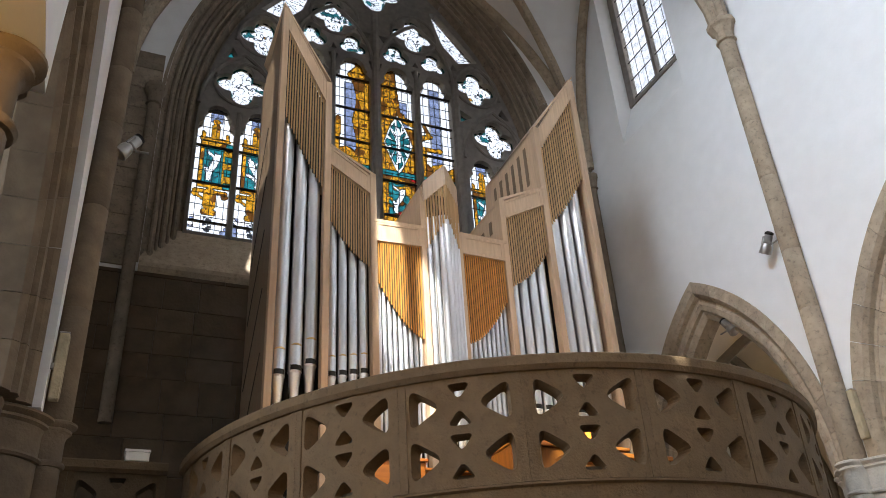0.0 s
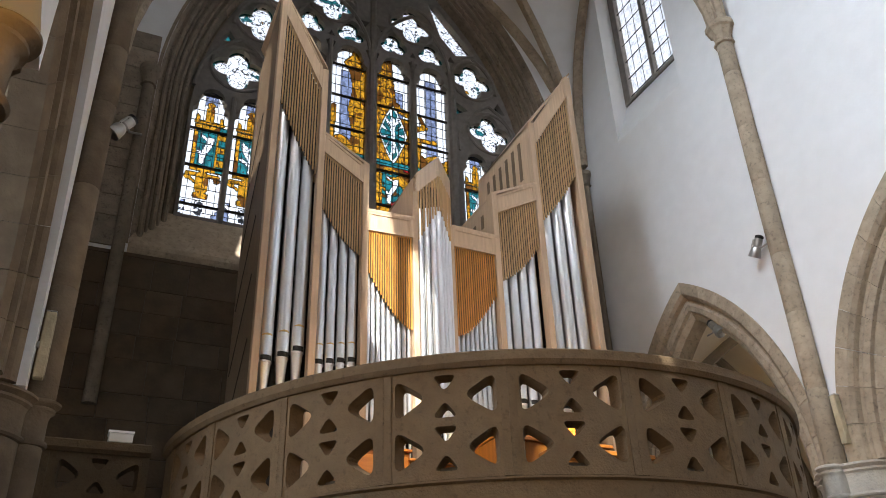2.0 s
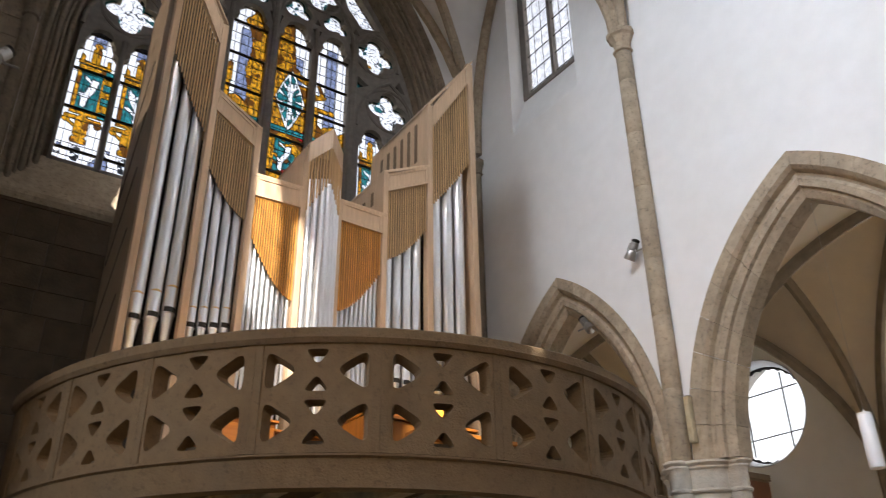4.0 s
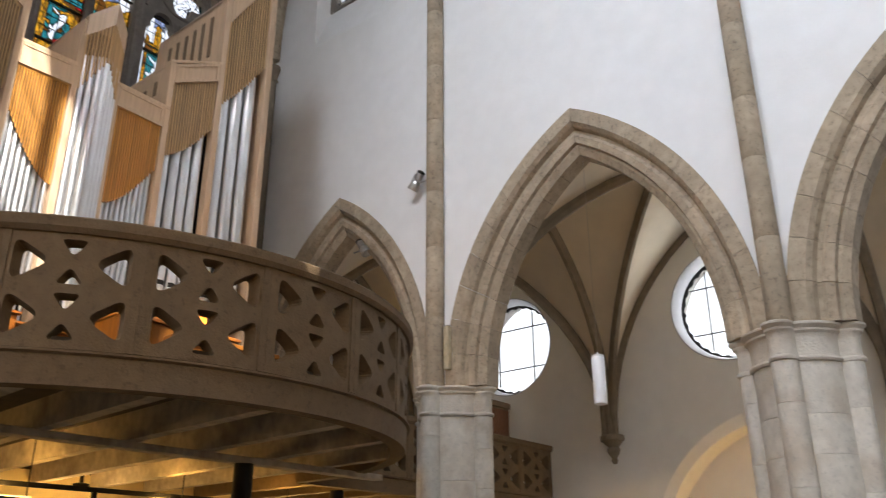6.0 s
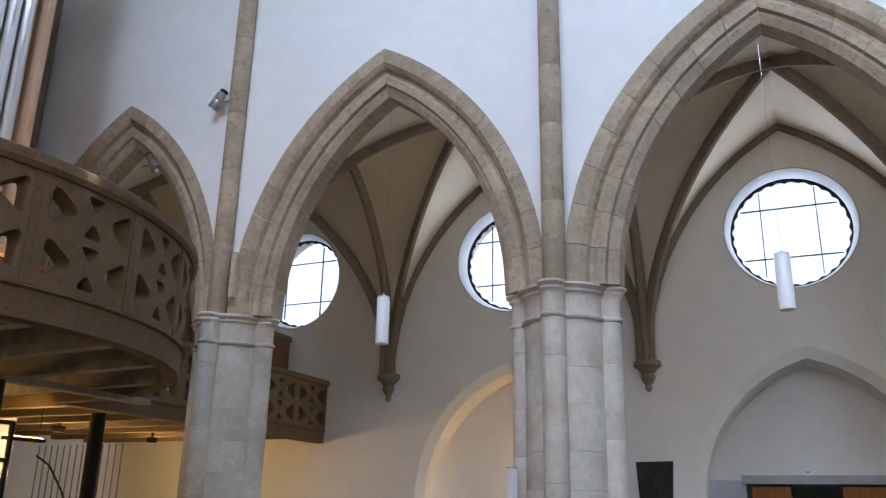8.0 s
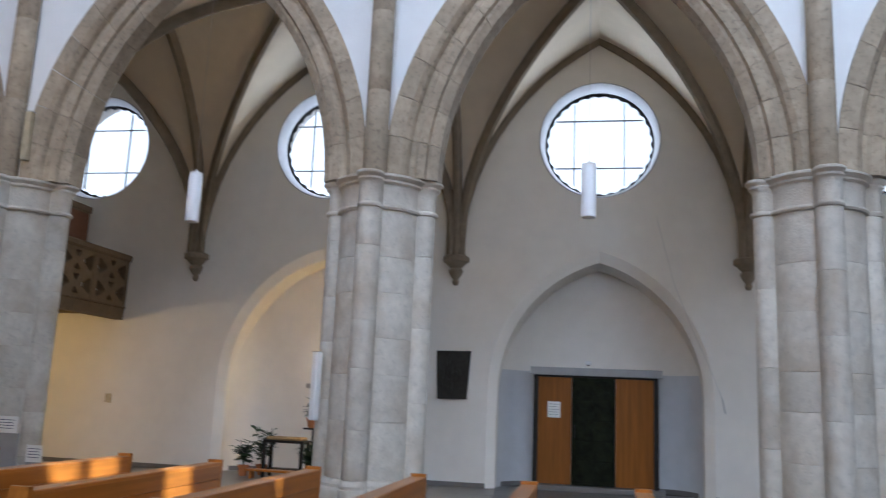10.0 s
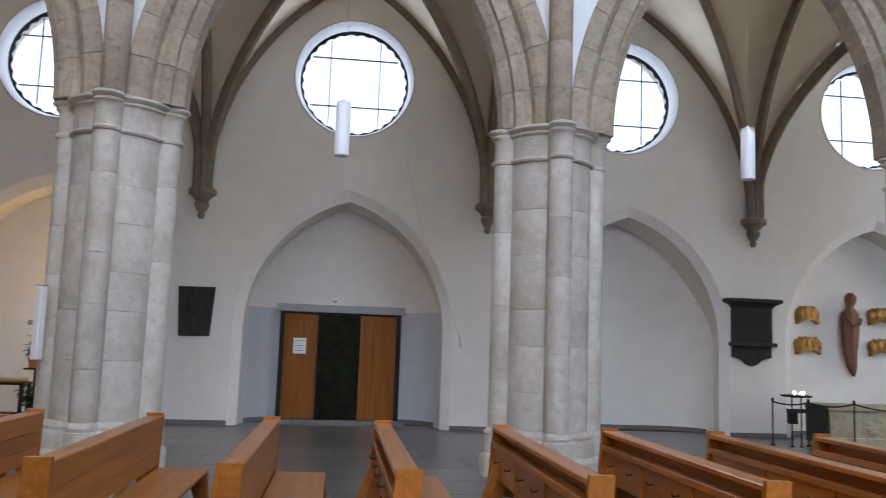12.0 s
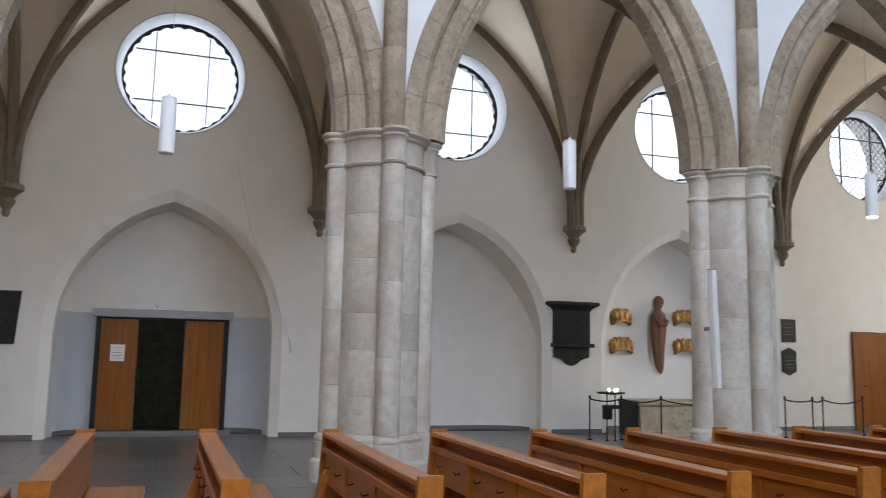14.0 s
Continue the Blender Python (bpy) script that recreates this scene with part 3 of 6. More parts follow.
def rib_line(p, q, z0, rise, k=1.62, n=22):
    s = rise / arch_height(0, k)
    pts = []
    for i in range(n + 1):
        u = math.sin(math.pi / 2 * (2 * i / n - 1))
        f = (u + 1) / 2
        pts.append((p[0] + (q[0] - p[0]) * f, p[1] + (q[1] - p[1]) * f, z0 + s * arch_height(u, k)))
    return pts


def rib_bar(bm, pts, w, d):
    """A chamfered rib below a line."""
    dirn = Vector((pts[-1][0] - pts[0][0], pts[-1][1] - pts[0][1], 0)).normalized()
    side = Vector((-dirn.y, dirn.x, 0))
    rings = []
    for i, p in enumerate(pts):
        p = Vector(p)
        t = (Vector(pts[min(i + 1, len(pts) - 1)]) - Vector(pts[max(0, i - 1)])).normalized()
        nrm = side.cross(t)
        if nrm.z < 0:
            nrm = -nrm
        prof = [(-w, 0.05), (w, 0.05), (w, -d * 0.35), (w * 0.45, -d), (-w * 0.45, -d), (-w, -d * 0.35)]
        rings.append([p + side * a + nrm * b for a, b in prof])
    return loft(bm, rings)


Z_VAULT, VAULT_RISE = 4.42, 4.55
for _a, _b in zip(CORBELS, CORBELS[1:]):
    structure("ceiling", vault(_a, _b, YP + 0.2, YW + 0.02, Z_VAULT, VAULT_RISE), M["cream"], "cream plastered aisle rib vault", "ceiling", True)


def aisle_rib(p, q, w, d, name="vault_rib"):
    bm = bmesh.new()
    rib_bar(bm, rib_line(p, q, Z_VAULT, VAULT_RISE), w, d)
    structure(name, bm, M["rib"], "dark stone rib of the aisle vault", "rib", False)


Y0V = YP + 0.2
for _a, _b in zip(CORBELS, CORBELS[1:]):
    aisle_rib((_a, Y0V), (_b, YW), 0.075, 0.15)
    aisle_rib((_a, YW), (_b, Y0V), 0.075, 0.15)
    aisle_rib((_a, YW - 0.02), (_b, YW - 0.02), 0.07, 0.12)
for _a in CORBELS:
    aisle_rib((_a, Y0V), (_a, YW), 0.09, 0.17)


def corbel(x):
    c = thing("corbel", pose(x, YW, 0), "dark carved stone corbel carrying the vault ribs", "corbel", "vault corbels", "structure")
    bm = bmesh.new()
    prof = [(0.04, 3.86), (0.075, 3.92), (0.06, 3.98), (0.12, 4.06), (0.15, 4.12), (0.15, 4.16), (0.12, 4.2), (0.22, 4.30), (0.28, 4.33), (0.28, 4.42), (0.24, 4.45)]
    loft(bm, [[(0.95 * r * math.cos(t), -max(0.0, r * 1.15 * math.sin(t)) + 0.03 * (math.sin(t) < 1e-6), z) for t in [math.pi * i / 8 for i in range(9)]] for r, z in prof])
    part("console", bm, M["rib"], c)
    for dx in (-0.11, 0.0, 0.11):
        bm = bmesh.new()
        tube(bm, [(dx, -0.12, 4.42), (dx, -0.12, 4.9), (dx * 1.2, -0.10, 5.5)], 0.085, 8)
        part("shaft", bm, M["rib"], c)


for _x in CORBELS:
    corbel(_x)

# nave vault and closing walls
for _k, (_a, _b) in enumerate(zip([-13.4] + PIERS[:-1], PIERS)):
    structure("ceiling", vault(_a, _b, -0.46, 10.2, 12.9, 6.4), M["plaster"], "white plastered nave vault", "ceiling", True)
for _p, _q in (((-13.3, 10.12), (PIERS[0], 10.12)), ((-13.3, -0.4), (-13.3, 10.12)), ((-13.4, 10.2), (PIERS[0], -0.48)), ((-13.4, -0.48), (PIERS[0], 10.2)), ((PIERS[0], -0.48), (PIERS[0], 10.2)),
               ((-13.3, -0.4), (PIERS[0], -0.4))):
    bm = bmesh.new()
    rib_bar(bm, rib_line(_p, _q, 12.9, 6.4), 0.11, 0.16)
    structure("vault_rib", bm, M["arch_stone"], "stone rib of the nave vault", "rib")
structure("wall_east", B(22.0, 22.5, -9, 19, 0, 21), M["plaster"], "white plastered far wall of the church", "wall")
structure("ceiling", B(13.9, 22, -0.46, 10.2, 19.3, 19.6), M["plaster"], "white plastered nave ceiling towards the choir", "ceiling")
structure("ceiling", B(19.5, 22, 10.6, YW + 0.9, 9.3, 9.6), M["cream"], "cream plastered aisle ceiling", "ceiling")
structure("wall_south", B(-20, 22, -6.9, -6.4, 0, 9.6), M["plaster"], "white plastered aisle wall behind the camera", "wall")
structure("ceiling", B(-20, 22, -6.9, -1.2, 9.3, 9.6), M["cream"], "cream plastered aisle ceiling", "ceiling")
structure("wall_aisle_end", B(-20.3, -19.8, -9, 19, 0, 10), M["yellow_wall"], "ochre plastered end wall of the aisle", "wall")


# clerestory window in the first bay, and the like in the others
def clerestory(x, y, s, k, dp=0.40, hw=1.09):
    w = thing("window_%d" % (k + 10), pose(x, y, 0, 0, 0, 0 if s > 0 else 180), "tall leaded clerestory window with steep plastered sill", "window", "clerestory windows", "structure")
    bm = bmesh.new()
    loft(bm, [[(-hw, -0.004, 12.70), (hw, -0.004, 12.70), (hw, -0.004, 12.76), (-hw, -0.004, 12.76)], [(-hw, dp + 0.06, 13.2), (hw, dp + 0.06, 13.2), (hw, dp + 0.06, 13.95), (-hw, dp + 0.06, 13.95)]])
    part("window_sill", bm, M["plaster"], w)
    bm = bmesh.new()
    zs = 17.3 if s > 0 else 16.2
    inner = [pointed(-hw * 0.43, hw * 0.385, 0.75, zs, 6, down=14.0), pointed(hw * 0.43, hw * 0.385, 0.75, zs, 6, down=14.0)]
    plate(bm, pointed(0, hw - 0.005, 1.88, zs, 8, down=13.9), inner, along, dp, dp + 0.14)
    part("window_frame", bm, M["tracery"], w)
    for q in (-hw * 0.43, hw * 0.43):
        bm = bmesh.new()
        plate(bm, [(q - hw * 0.395, 13.65), (q + hw * 0.395, 13.65), (q + hw * 0.395, zs + 0.75), (q - hw * 0.395, zs + 0.75)], [], along, dp + 0.08, dp + 0.085)
        p = part("pane", bm, M["g_white"], w)
        p.visible_shadow = k not in (12, 14, 15)
        bm = bmesh.new()
        for i in range(int((zs - 13.0) / 0.52)):
            z = 14.1 + 0.52 * i
            box(bm, q - hw * 0.395, q + hw * 0.395, dp + 0.055, dp + 0.07, z - 0.012, z + 0.012)
        for dx in (-0.15, 0.12):
            box(bm, q + dx - 0.006, q + dx + 0.006, dp + 0.058, dp + 0.068, 13.7, zs + 0.7)
        part("lead_bar", bm, M["iron"], w)


for _k, _x in enumerate(mids):
    clerestory(_x, 10.2, 1, _k)
    if _k:
        # unseen south windows, widened to shape the sun's patches
        clerestory(south[_k], -0.46, -1, _k + 10, 0.14, 1.6)
clerestory(south[5], -0.46, -1, 15, 0.14, 1.6)


# end wall with its great window
WIN_Y, WIN_A, WIN_H, WIN_Z, WIN_SILL = 4.95, 3.85, 6.6, 12.3, 9.85
OUT = 0.75
end = plate(bmesh.new(), [(-1.2, 0), (10.9, 0), (10.9, 20.5), (-1.2, 20.5)], [pointed(WIN_Y, WIN_A + OUT, WIN_H + OUT * 1.25, WIN_Z, 14, down=8.75)], across, XE - 1.0, XE)
structure("wall_west", end, M["plaster"], "brown ashlar end wall below the great window", "wall")
bm = bmesh.new()
loft(bm, [[(XE + 0.06, y, 8.72), (XE + 0.06, y, 8.80), (XE - 0.56, y, 9.88), (XE - 1.0, y, 9.88), (XE - 1.0, y, 8.6), (XE, y, 8.6)] for y in (WIN_Y - WIN_A - OUT, WIN_Y + WIN_A + OUT)])
structure("window_sill_west", bm, M["arch_stone"], "sloping stone sill below the great window", "sill")
great = thing("window_west", pose(XE - 0.56, WIN_Y, 0), "great traceried stained-glass window with stone mullions", "window", kind="structure")


def jamb_order(parent, r0, r1, d0, d1):
    """One stepped order of the window's moulded frame."""
    R = lambda a, h: (a * a + h * h) / (2 * a)
    prof = [(r0, d1), (r0 + (r1 - r0) * 0.55, d1 + 0.03), (r1, d0), (r1 + 0.06, d0), (r1 + 0.06, d1)]
    stones = ring_stones(WIN_A, WIN_H, prof, 11, 2)
    for rings in stones:
        bm = bmesh.new()
        loft(bm, [[(d, x, z + WIN_Z) for x, d, z in r] for r in rings])
        part("stone", bm, M["jamb"], parent)
    for s in (-1, 1):
        for k in range(6):
            z0 = 8.8 + k * (WIN_Z - 8.8) / 6
            z1 = 8.8 + (k + 1) * (WIN_Z - 8.8) / 6 - 0.006
            bm = bmesh.new()
            loft(bm, [[(d, s * (WIN_A + r), z) for r, d in prof] for z in (z0, z1)])
            part("stone", bm, M["jamb"], parent)


jamb_order(great, 0.0, 0.20, 0.12, -0.12)
jamb_order(great, 0.22, 0.40, 0.30, 0.10)
jamb_order(great, 0.42, 0.58, 0.45, 0.28)
jamb_order(great, 0.60, 0.76, 0.57, 0.43)
# round mouldings between the stepped orders
for r, d, w in ((0.02, -0.10, 0.045), (0.21, 0.13, 0.055), (0.31, 0.24, 0.03), (0.41, 0.31, 0.055), (0.50, 0.39, 0.03), (0.59, 0.46, 0.055)):
    bm = bmesh.new()
    tube(bm, [(d, y, z) for y, z in pointed(0, WIN_A + r, WIN_H + r * 1.25, WIN_Z, 16, down=8.85)], w, 8)
    part("roll_moulding", bm, M["jamb"], great, "", True)
for s in (-1, 1):
    bm = bmesh.new()
    turned(bm, [(0.11, 5.9), (0.11, 12.2), (0.15, 12.22), (0.12, 12.3), (0.14, 12.4), (0.21, 12.55), (0.21, 12.65)], 14, 0.62, s * (WIN_A + 0.9))
    part("shaft", bm, M["jamb"], great, "", True)
# dark line of stones in the corner by the nave wall
bm = bmesh.new()
turned(bm, [(0.09, 3.5), (0.09, 12.3), (0.14, 12.32), (0.10, 12.36), (0.13, 12.5), (0.17, 12.6), (0.17, 12.7)], 12, XE + 0.1, 10.1)
structure("corner_shaft", bm, M["rib"], "thin dark stone shaft in the corner of the nave", "column")


# ---- tracery and stained glass of the great window ----
def foil(cy, cz, r, lobes=4, n=40, turn=0.0):
    return [(cy + r * (0.60 + 0.40 * abs(math.cos(lobes * t / 2))) * math.cos(t + turn), cz + r * (0.60 + 0.40 * abs(math.cos(lobes * t / 2))) * math.sin(t + turn))
            for t in [2 * math.pi * i / n for i in range(n)]]


def triangle(cy, cz, r, turn):
    return [(cy + r * math.cos(turn + t), cz + r * math.sin(turn + t)) for t in (0, 2 * math.pi / 3, 4 * math.pi / 3)]


def cusped(cy, a, z0, z1, zs):
    """A lancet light with a cusped round head."""
    loop = [(cy - a, z0), (cy - a, zs), (cy - a * 0.72, zs + 0.10), (cy - a * 0.80, zs + 0.2)]
    for i in range(9):
        t = math.pi * (1 - i / 8)
        loop.append((cy + a * 0.66 * math.cos(t), z1 - 0.26 + 0.26 * math.sin(t)))
    loop += [(cy + a * 0.80, zs + 0.2), (cy + a * 0.72, zs + 0.10), (cy + a, zs), (cy + a, z0)]
    return loop


LIGHTS = []           # (kind, centre, outline)
for s in (-1, 1):
    LIGHTS += [("side", s * 3.46, cusped(s * 3.46, 0.37, 9.92, 13.02, 12.48)), ("side", s * 2.62, cusped(s * 2.62, 0.37, 9.92, 13.02, 12.48)),
               ("mid", s * 1.52, cusped(s * 1.52, 0.41, 9.92, 15.28, 14.74)), ("mid", s * 0.54, cusped(s * 0.54, 0.42, 9.92, 15.28, 14.74)),
               ("foil", s * 3.02, foil(s * 3.02, 13.72, 0.55)), ("foil", s * 2.62, foil(s * 2.62, 15.24, 0.55)), ("foil", s * 1.02, foil(s * 1.02, 16.5, 0.56)),
               ("foil", s * 1.52, foil(s * 1.52, 15.72, 0.37, 3, 24, math.pi / 2)), ("foil", s * 0.54, foil(s * 0.54, 15.72, 0.37, 3, 24, math.pi / 2)),
               ("scrap", s * 2.1, [(s * 1.48, 17.42), (s * 1.66, 17.48), (s * 2.76, 16.1), (s * 2.2, 15.93), (s * 1.80, 16.4)]),
               ("scrap", s * 2.2, triangle(s * 2.19, 14.25, 0.27, 0 if s > 0 else math.pi)), ("scrap", s * 3.3, triangle(s * 3.30, 14.52, 0.21, math.pi / 2)),
               ("scrap", s * 0.2, triangle(s * 0.22, 16.12, 0.15, -math.pi / 2)), ("scrap", s * 2.1, triangle(s * 2.05, 15.72, 0.13, math.pi / 2)),
               ("scrap", s * 0.03, triangle(s * 1.03, 15.5, 0.11, math.pi / 2))]
for cy in (-1.52, -0.54, 0.54, 1.52):
    for q in (-1, 1):
        LIGHTS.append(("scrap", cy, [(cy + q * 0.46, 14.98), (cy + q * 0.46, 15.30), (cy + q * 0.37, 15.28)]))
LIGHTS.append(("foil", 0.0, foil(0.0, 17.72, 0.72)))

frame_out = pointed(0, WIN_A + 0.05, WIN_H + 0.05, WIN_Z, 16, down=9.8)
bm = plate(bmesh.new(), frame_out, [l for _, _, l in LIGHTS], lambda u, v, d: (d, u, v), -0.20, 0.02)
part("tracery", bm, M["tracery"], great)
# moulded mullions and bars proud of the tracery
for s in (-1, 1):
    for y, top, r in ((s * 2.04, 15.2, 0.10), (s * 3.04, 12.9, 0.055), (s * 1.03, 15.3, 0.06)):
        bm = bmesh.new()
        tube(bm, [(0.03, y, 9.85), (0.03, y, 12.5), (0.03, y, top)], r, 8)
        part("mullion", bm, M["tracery"], great, "", True)
    for cy, a, h, z in ((s * 3.02, 0.86, 1.55, 13.0), (s * 1.03, 0.98, 1.75, 15.05), (s * 2.62, 0.62, 1.0, 14.95)):
        bm = bmesh.new()
        tube(bm, [(0.03, y, zz) for y, zz in pointed(cy, a, h, z, 8)], 0.05, 6)
        part("tracery_bar", bm, M["tracery"], great, "", True)
    for cy, cz, r in ((s * 3.02, 13.72, 0.60), (s * 2.62, 15.24, 0.6), (s * 1.02, 16.5, 0.6)):
        bm = bmesh.new()
        tube(bm, [(0.025, cy + r * math.cos(t), cz + r * math.sin(t)) for t in [2 * math.pi * i / 24 for i in range(25)]], 0.04, 6)
        part("tracery_bar", bm, M["tracery"], great, "", True)
bm = bmesh.new()
tube(bm, [(0.04, 0, 9.85), (0.04, 0, 13), (0.04, 0, 15.9), (0.04, 0, 16.9)], 0.085, 8)
part("mullion", bm, M["tracery"], great, "", True)

GLASSES = [M[k] for k in ("g_white", "g_amber", "g_brown", "g_blue", "g_teal", "g_red", "g_line")]


def near(u, z, *segs):
    """Distance to a chain of thick strokes (u0, z0, u1, z1, radius)."""
    best = 9.0
    for u0, z0, u1, z1, r in segs:
        du, dz = u1 - u0, z1 - z0
        f = min(1.0, max(0.0, ((u - u0) * du + (z - z0) * dz) / (du * du + dz * dz + 1e-9)))
        best = min(best, math.hypot(u - u0 - f * du, z - z0 - f * dz) - r)
    return best


def goldwork(y, z, deep=0.0):
    """Amber glass with brown painted lines."""
    w = noise.noise((y * 13.0, z * 9.0, 2.2))
    return 2 if abs(w) < 0.085 + deep or noise.noise((y * 4.0, z * 4.0, 7.7)) < -0.32 + 2.0 * deep else 1


SPIRE = [(0.0, 12.28, 0.0, 12.52, 0.09), (0.0, 12.5, 0.0, 12.68, 0.045), (0.0, 12.68, 0.0, 12.68, 0.075), (-0.26, 12.22, 0.26, 12.22, 0.045), (-0.24, 12.22, -0.24, 12.36, 0.04), (0.24, 12.22, 0.24, 12.36, 0.04)]
BOSS = [(-0.28, 10.94, 0.28, 10.94, 0.05), (0.0, 10.9, 0.0, 10.62, 0.12), (0.0, 10.6, 0.0, 10.48, 0.06), (-0.09, 10.46, 0.09, 10.46, 0.065), (-0.28, 10.86, -0.28, 10.86, 0.07), (0.28, 10.86, 0.28, 10.86, 0.07), (-0.2, 10.8, -0.08, 10.72, 0.03)]


def pale_form(u, z, zc, h, lean):
    """A slender bent white shape with short side strokes, as the panels show."""
    q = (z - zc) / h
    mid = lean * math.sin(q * 2.6)
    return near(u, z, (mid, zc - h * 0.8, mid + 0.03, zc - 0.1 * h, 0.045), (mid + 0.02, zc - 0.1 * h, mid, zc + h * 0.55, 0.06), (mid, zc + 0.4 * h, -0.12, zc + 0.75 * h, 0.025),
                (mid, zc + 0.4 * h, 0.13, zc + 0.62 * h, 0.025), (mid, zc - 0.5 * h, -0.13, zc - 0.2 * h, 0.035))


def tint(kind, cy, y, z, edge):
    """Which glass at a spot of a light."""
    u = y - cy
    w = 0.75 * noise.noise((y * 3.1, z * 3.1, 1.7)) + 0.35 * noise.noise((y * 9.0, z * 9.0, 4.1))
    lace = abs(noise.noise((y * 10.0, z * 10.0, 3.3)))
    if kind == "side":
        if near(u, z, *SPIRE) < 0.0 or near(u, z, *BOSS) < 0.0:
            return goldwork(y, z, -0.02)
        if z < 10.42:
            return 6 if abs(u) < 0.09 and 10.02 < z < 10.36 and lace > 0.12 else (3 if abs(u) > 0.25 and w > 0.1 else 0)
        if z < 11.02 or z > 12.16:
            if z > 12.66 and abs(u) < 0.13:
                return 6 if lace < 0.05 else 3
            return 0
        if u < -0.27:
            return 0
        d = pale_form(u, z, 11.58, 0.42, 0.07 if cy < -3 or 0 < cy < 3 else -0.08)
        if d < 0.0:
            return 6 if lace < 0.035 else 0
        if abs(u) > 0.19 or z > 12.06 or z < 11.10:
            return 4 if u > 0.24 and int(z / 0.16) % 2 else goldwork(y, z)
        return 6 if d < 0.018 or lace < 0.04 else 4
    if kind == "mid":
        m = math.hypot((y - 0.56) / 0.36, (z - 13.1) / 0.80)
        lens = (abs(y - 0.56) / 0.35) ** 1.35 + abs(z - 13.1) / 0.82
        if 0 < y < 1.0 and lens < 1.0:
            if lens > 0.86:
                return 0
            a = math.atan2(z - 13.1, (y - 0.56) * 2)
            if near(y - 0.56, z, (0, 12.6, 0.0, 13.2, 0.05), (0, 13.2, 0.0, 13.5, 0.065), (0, 13.3, -0.16, 13.5, 0.025), (0, 13.3, 0.16, 13.5, 0.025)) < 0:
                return 6 if lace < 0.03 else 0
            return 0 if math.cos(a * 11) > 0.35 + 0.9 * (1 - lens) * 0.8 else 4
        if z < 11.10:
            return goldwork(y, z, 0.04) if w > -0.2 else 4
        if z < 12.05:
            d = pale_form(u, z, 11.58, 0.42, 0.09 if cy > 0 else -0.07)
            if d < 0:
                return 6 if lace < 0.035 else 0
            if near(u, z, (0.02, 11.2, 0.1, 11.22, 0.06)) < 0:
                return 5
            return goldwork(y, z, 0.03) if abs(u) > 0.24 or w > 0.22 else (2 if w < -0.3 else 4)
        if z < 12.62 + 0.12 * math.sin(y * 7.0):
            if 12.18 < z < 12.32 and abs(y) < 2.0:
                return 4
            return 5 if w > 0.46 else goldwork(y, z, 0.03)
        if cy < -1.0:
            return goldwork(y, z) if near(u, z, (0.3, 12.6, 0.22, 13.4, 0.08)) < 0 else (3 if abs(u) < 0.14 and z < 14.9 else 0)
        if cy < 0:
            if u > 0.06 + 0.04 * math.sin(z * 5) or near(u, z, (0.12, 14.55, -0.05, 14.85, 0.06), (-0.05, 14.85, 0.10, 15.05, 0.06), (-0.34, 12.7, -0.32, 13.5, 0.06)) < 0:
                return goldwork(y, z, 0.035 if u < 0.2 else 0.0)
            return 3 if -0.17 < u and z < 14.6 else 0
        if cy < 1.0:
            if near(u, z, (0.10, 13.85, 0.4, 13.75, 0.09), (-0.05, 14.0, 0.15, 13.95, 0.06)) < 0:
                return goldwork(y, z, 0.02)
            if u > 0.06 - 0.1 * (z - 14.4) and z > 13.6:
                return 3 if z < 14.35 and u < 0.26 else 0
            return goldwork(y, z, 0.055)
        if near(u, z, (-0.38, 13.4, -0.16, 13.5, 0.07), (-0.16, 13.5, -0.28, 13.75, 0.05), (-0.4, 13.1, 0.08, 13.12, 0.06), (-0.35, 12.6, -0.30, 13.1, 0.06), (-0.1, 12.62, 0.1, 12.7, 0.06)) < 0:
            return goldwork(y, z)
        return (6 if lace < 0.02 else 3) if abs(u) < 0.12 and z < 14.95 else 0
    if kind == "foil":
        if edge < 0.045:
            return 4 if w > -0.05 else 6 if w < -0.3 else 0
        if lace < 0.075:
            return 6
        return 4 if w > 0.36 else 1 if w < -0.55 else 0
    if edge < 0.030:
        return 0
    if abs(z - 14.3) < 0.45:
        return 4 if lace > 0.06 else 6
    return 0 if lace > 0.09 else 6


def edge_distance(loop, ys, zs):
    out = np.full((len(ys), len(zs)), 9.0)
    yy, zz = np.meshgrid(ys, zs, indexing="ij")
    for (a, b), (c, d) in zip(loop, loop[1:] + loop[:1]):
        du, dv = c - a, d - b
        f = np.clip(((yy - a) * du + (zz - b) * dv) / (du * du + dv * dv + 1e-12), 0, 1)
        out = np.minimum(out, np.hypot(yy - a - f * du, zz - b - f * dv))
    return out


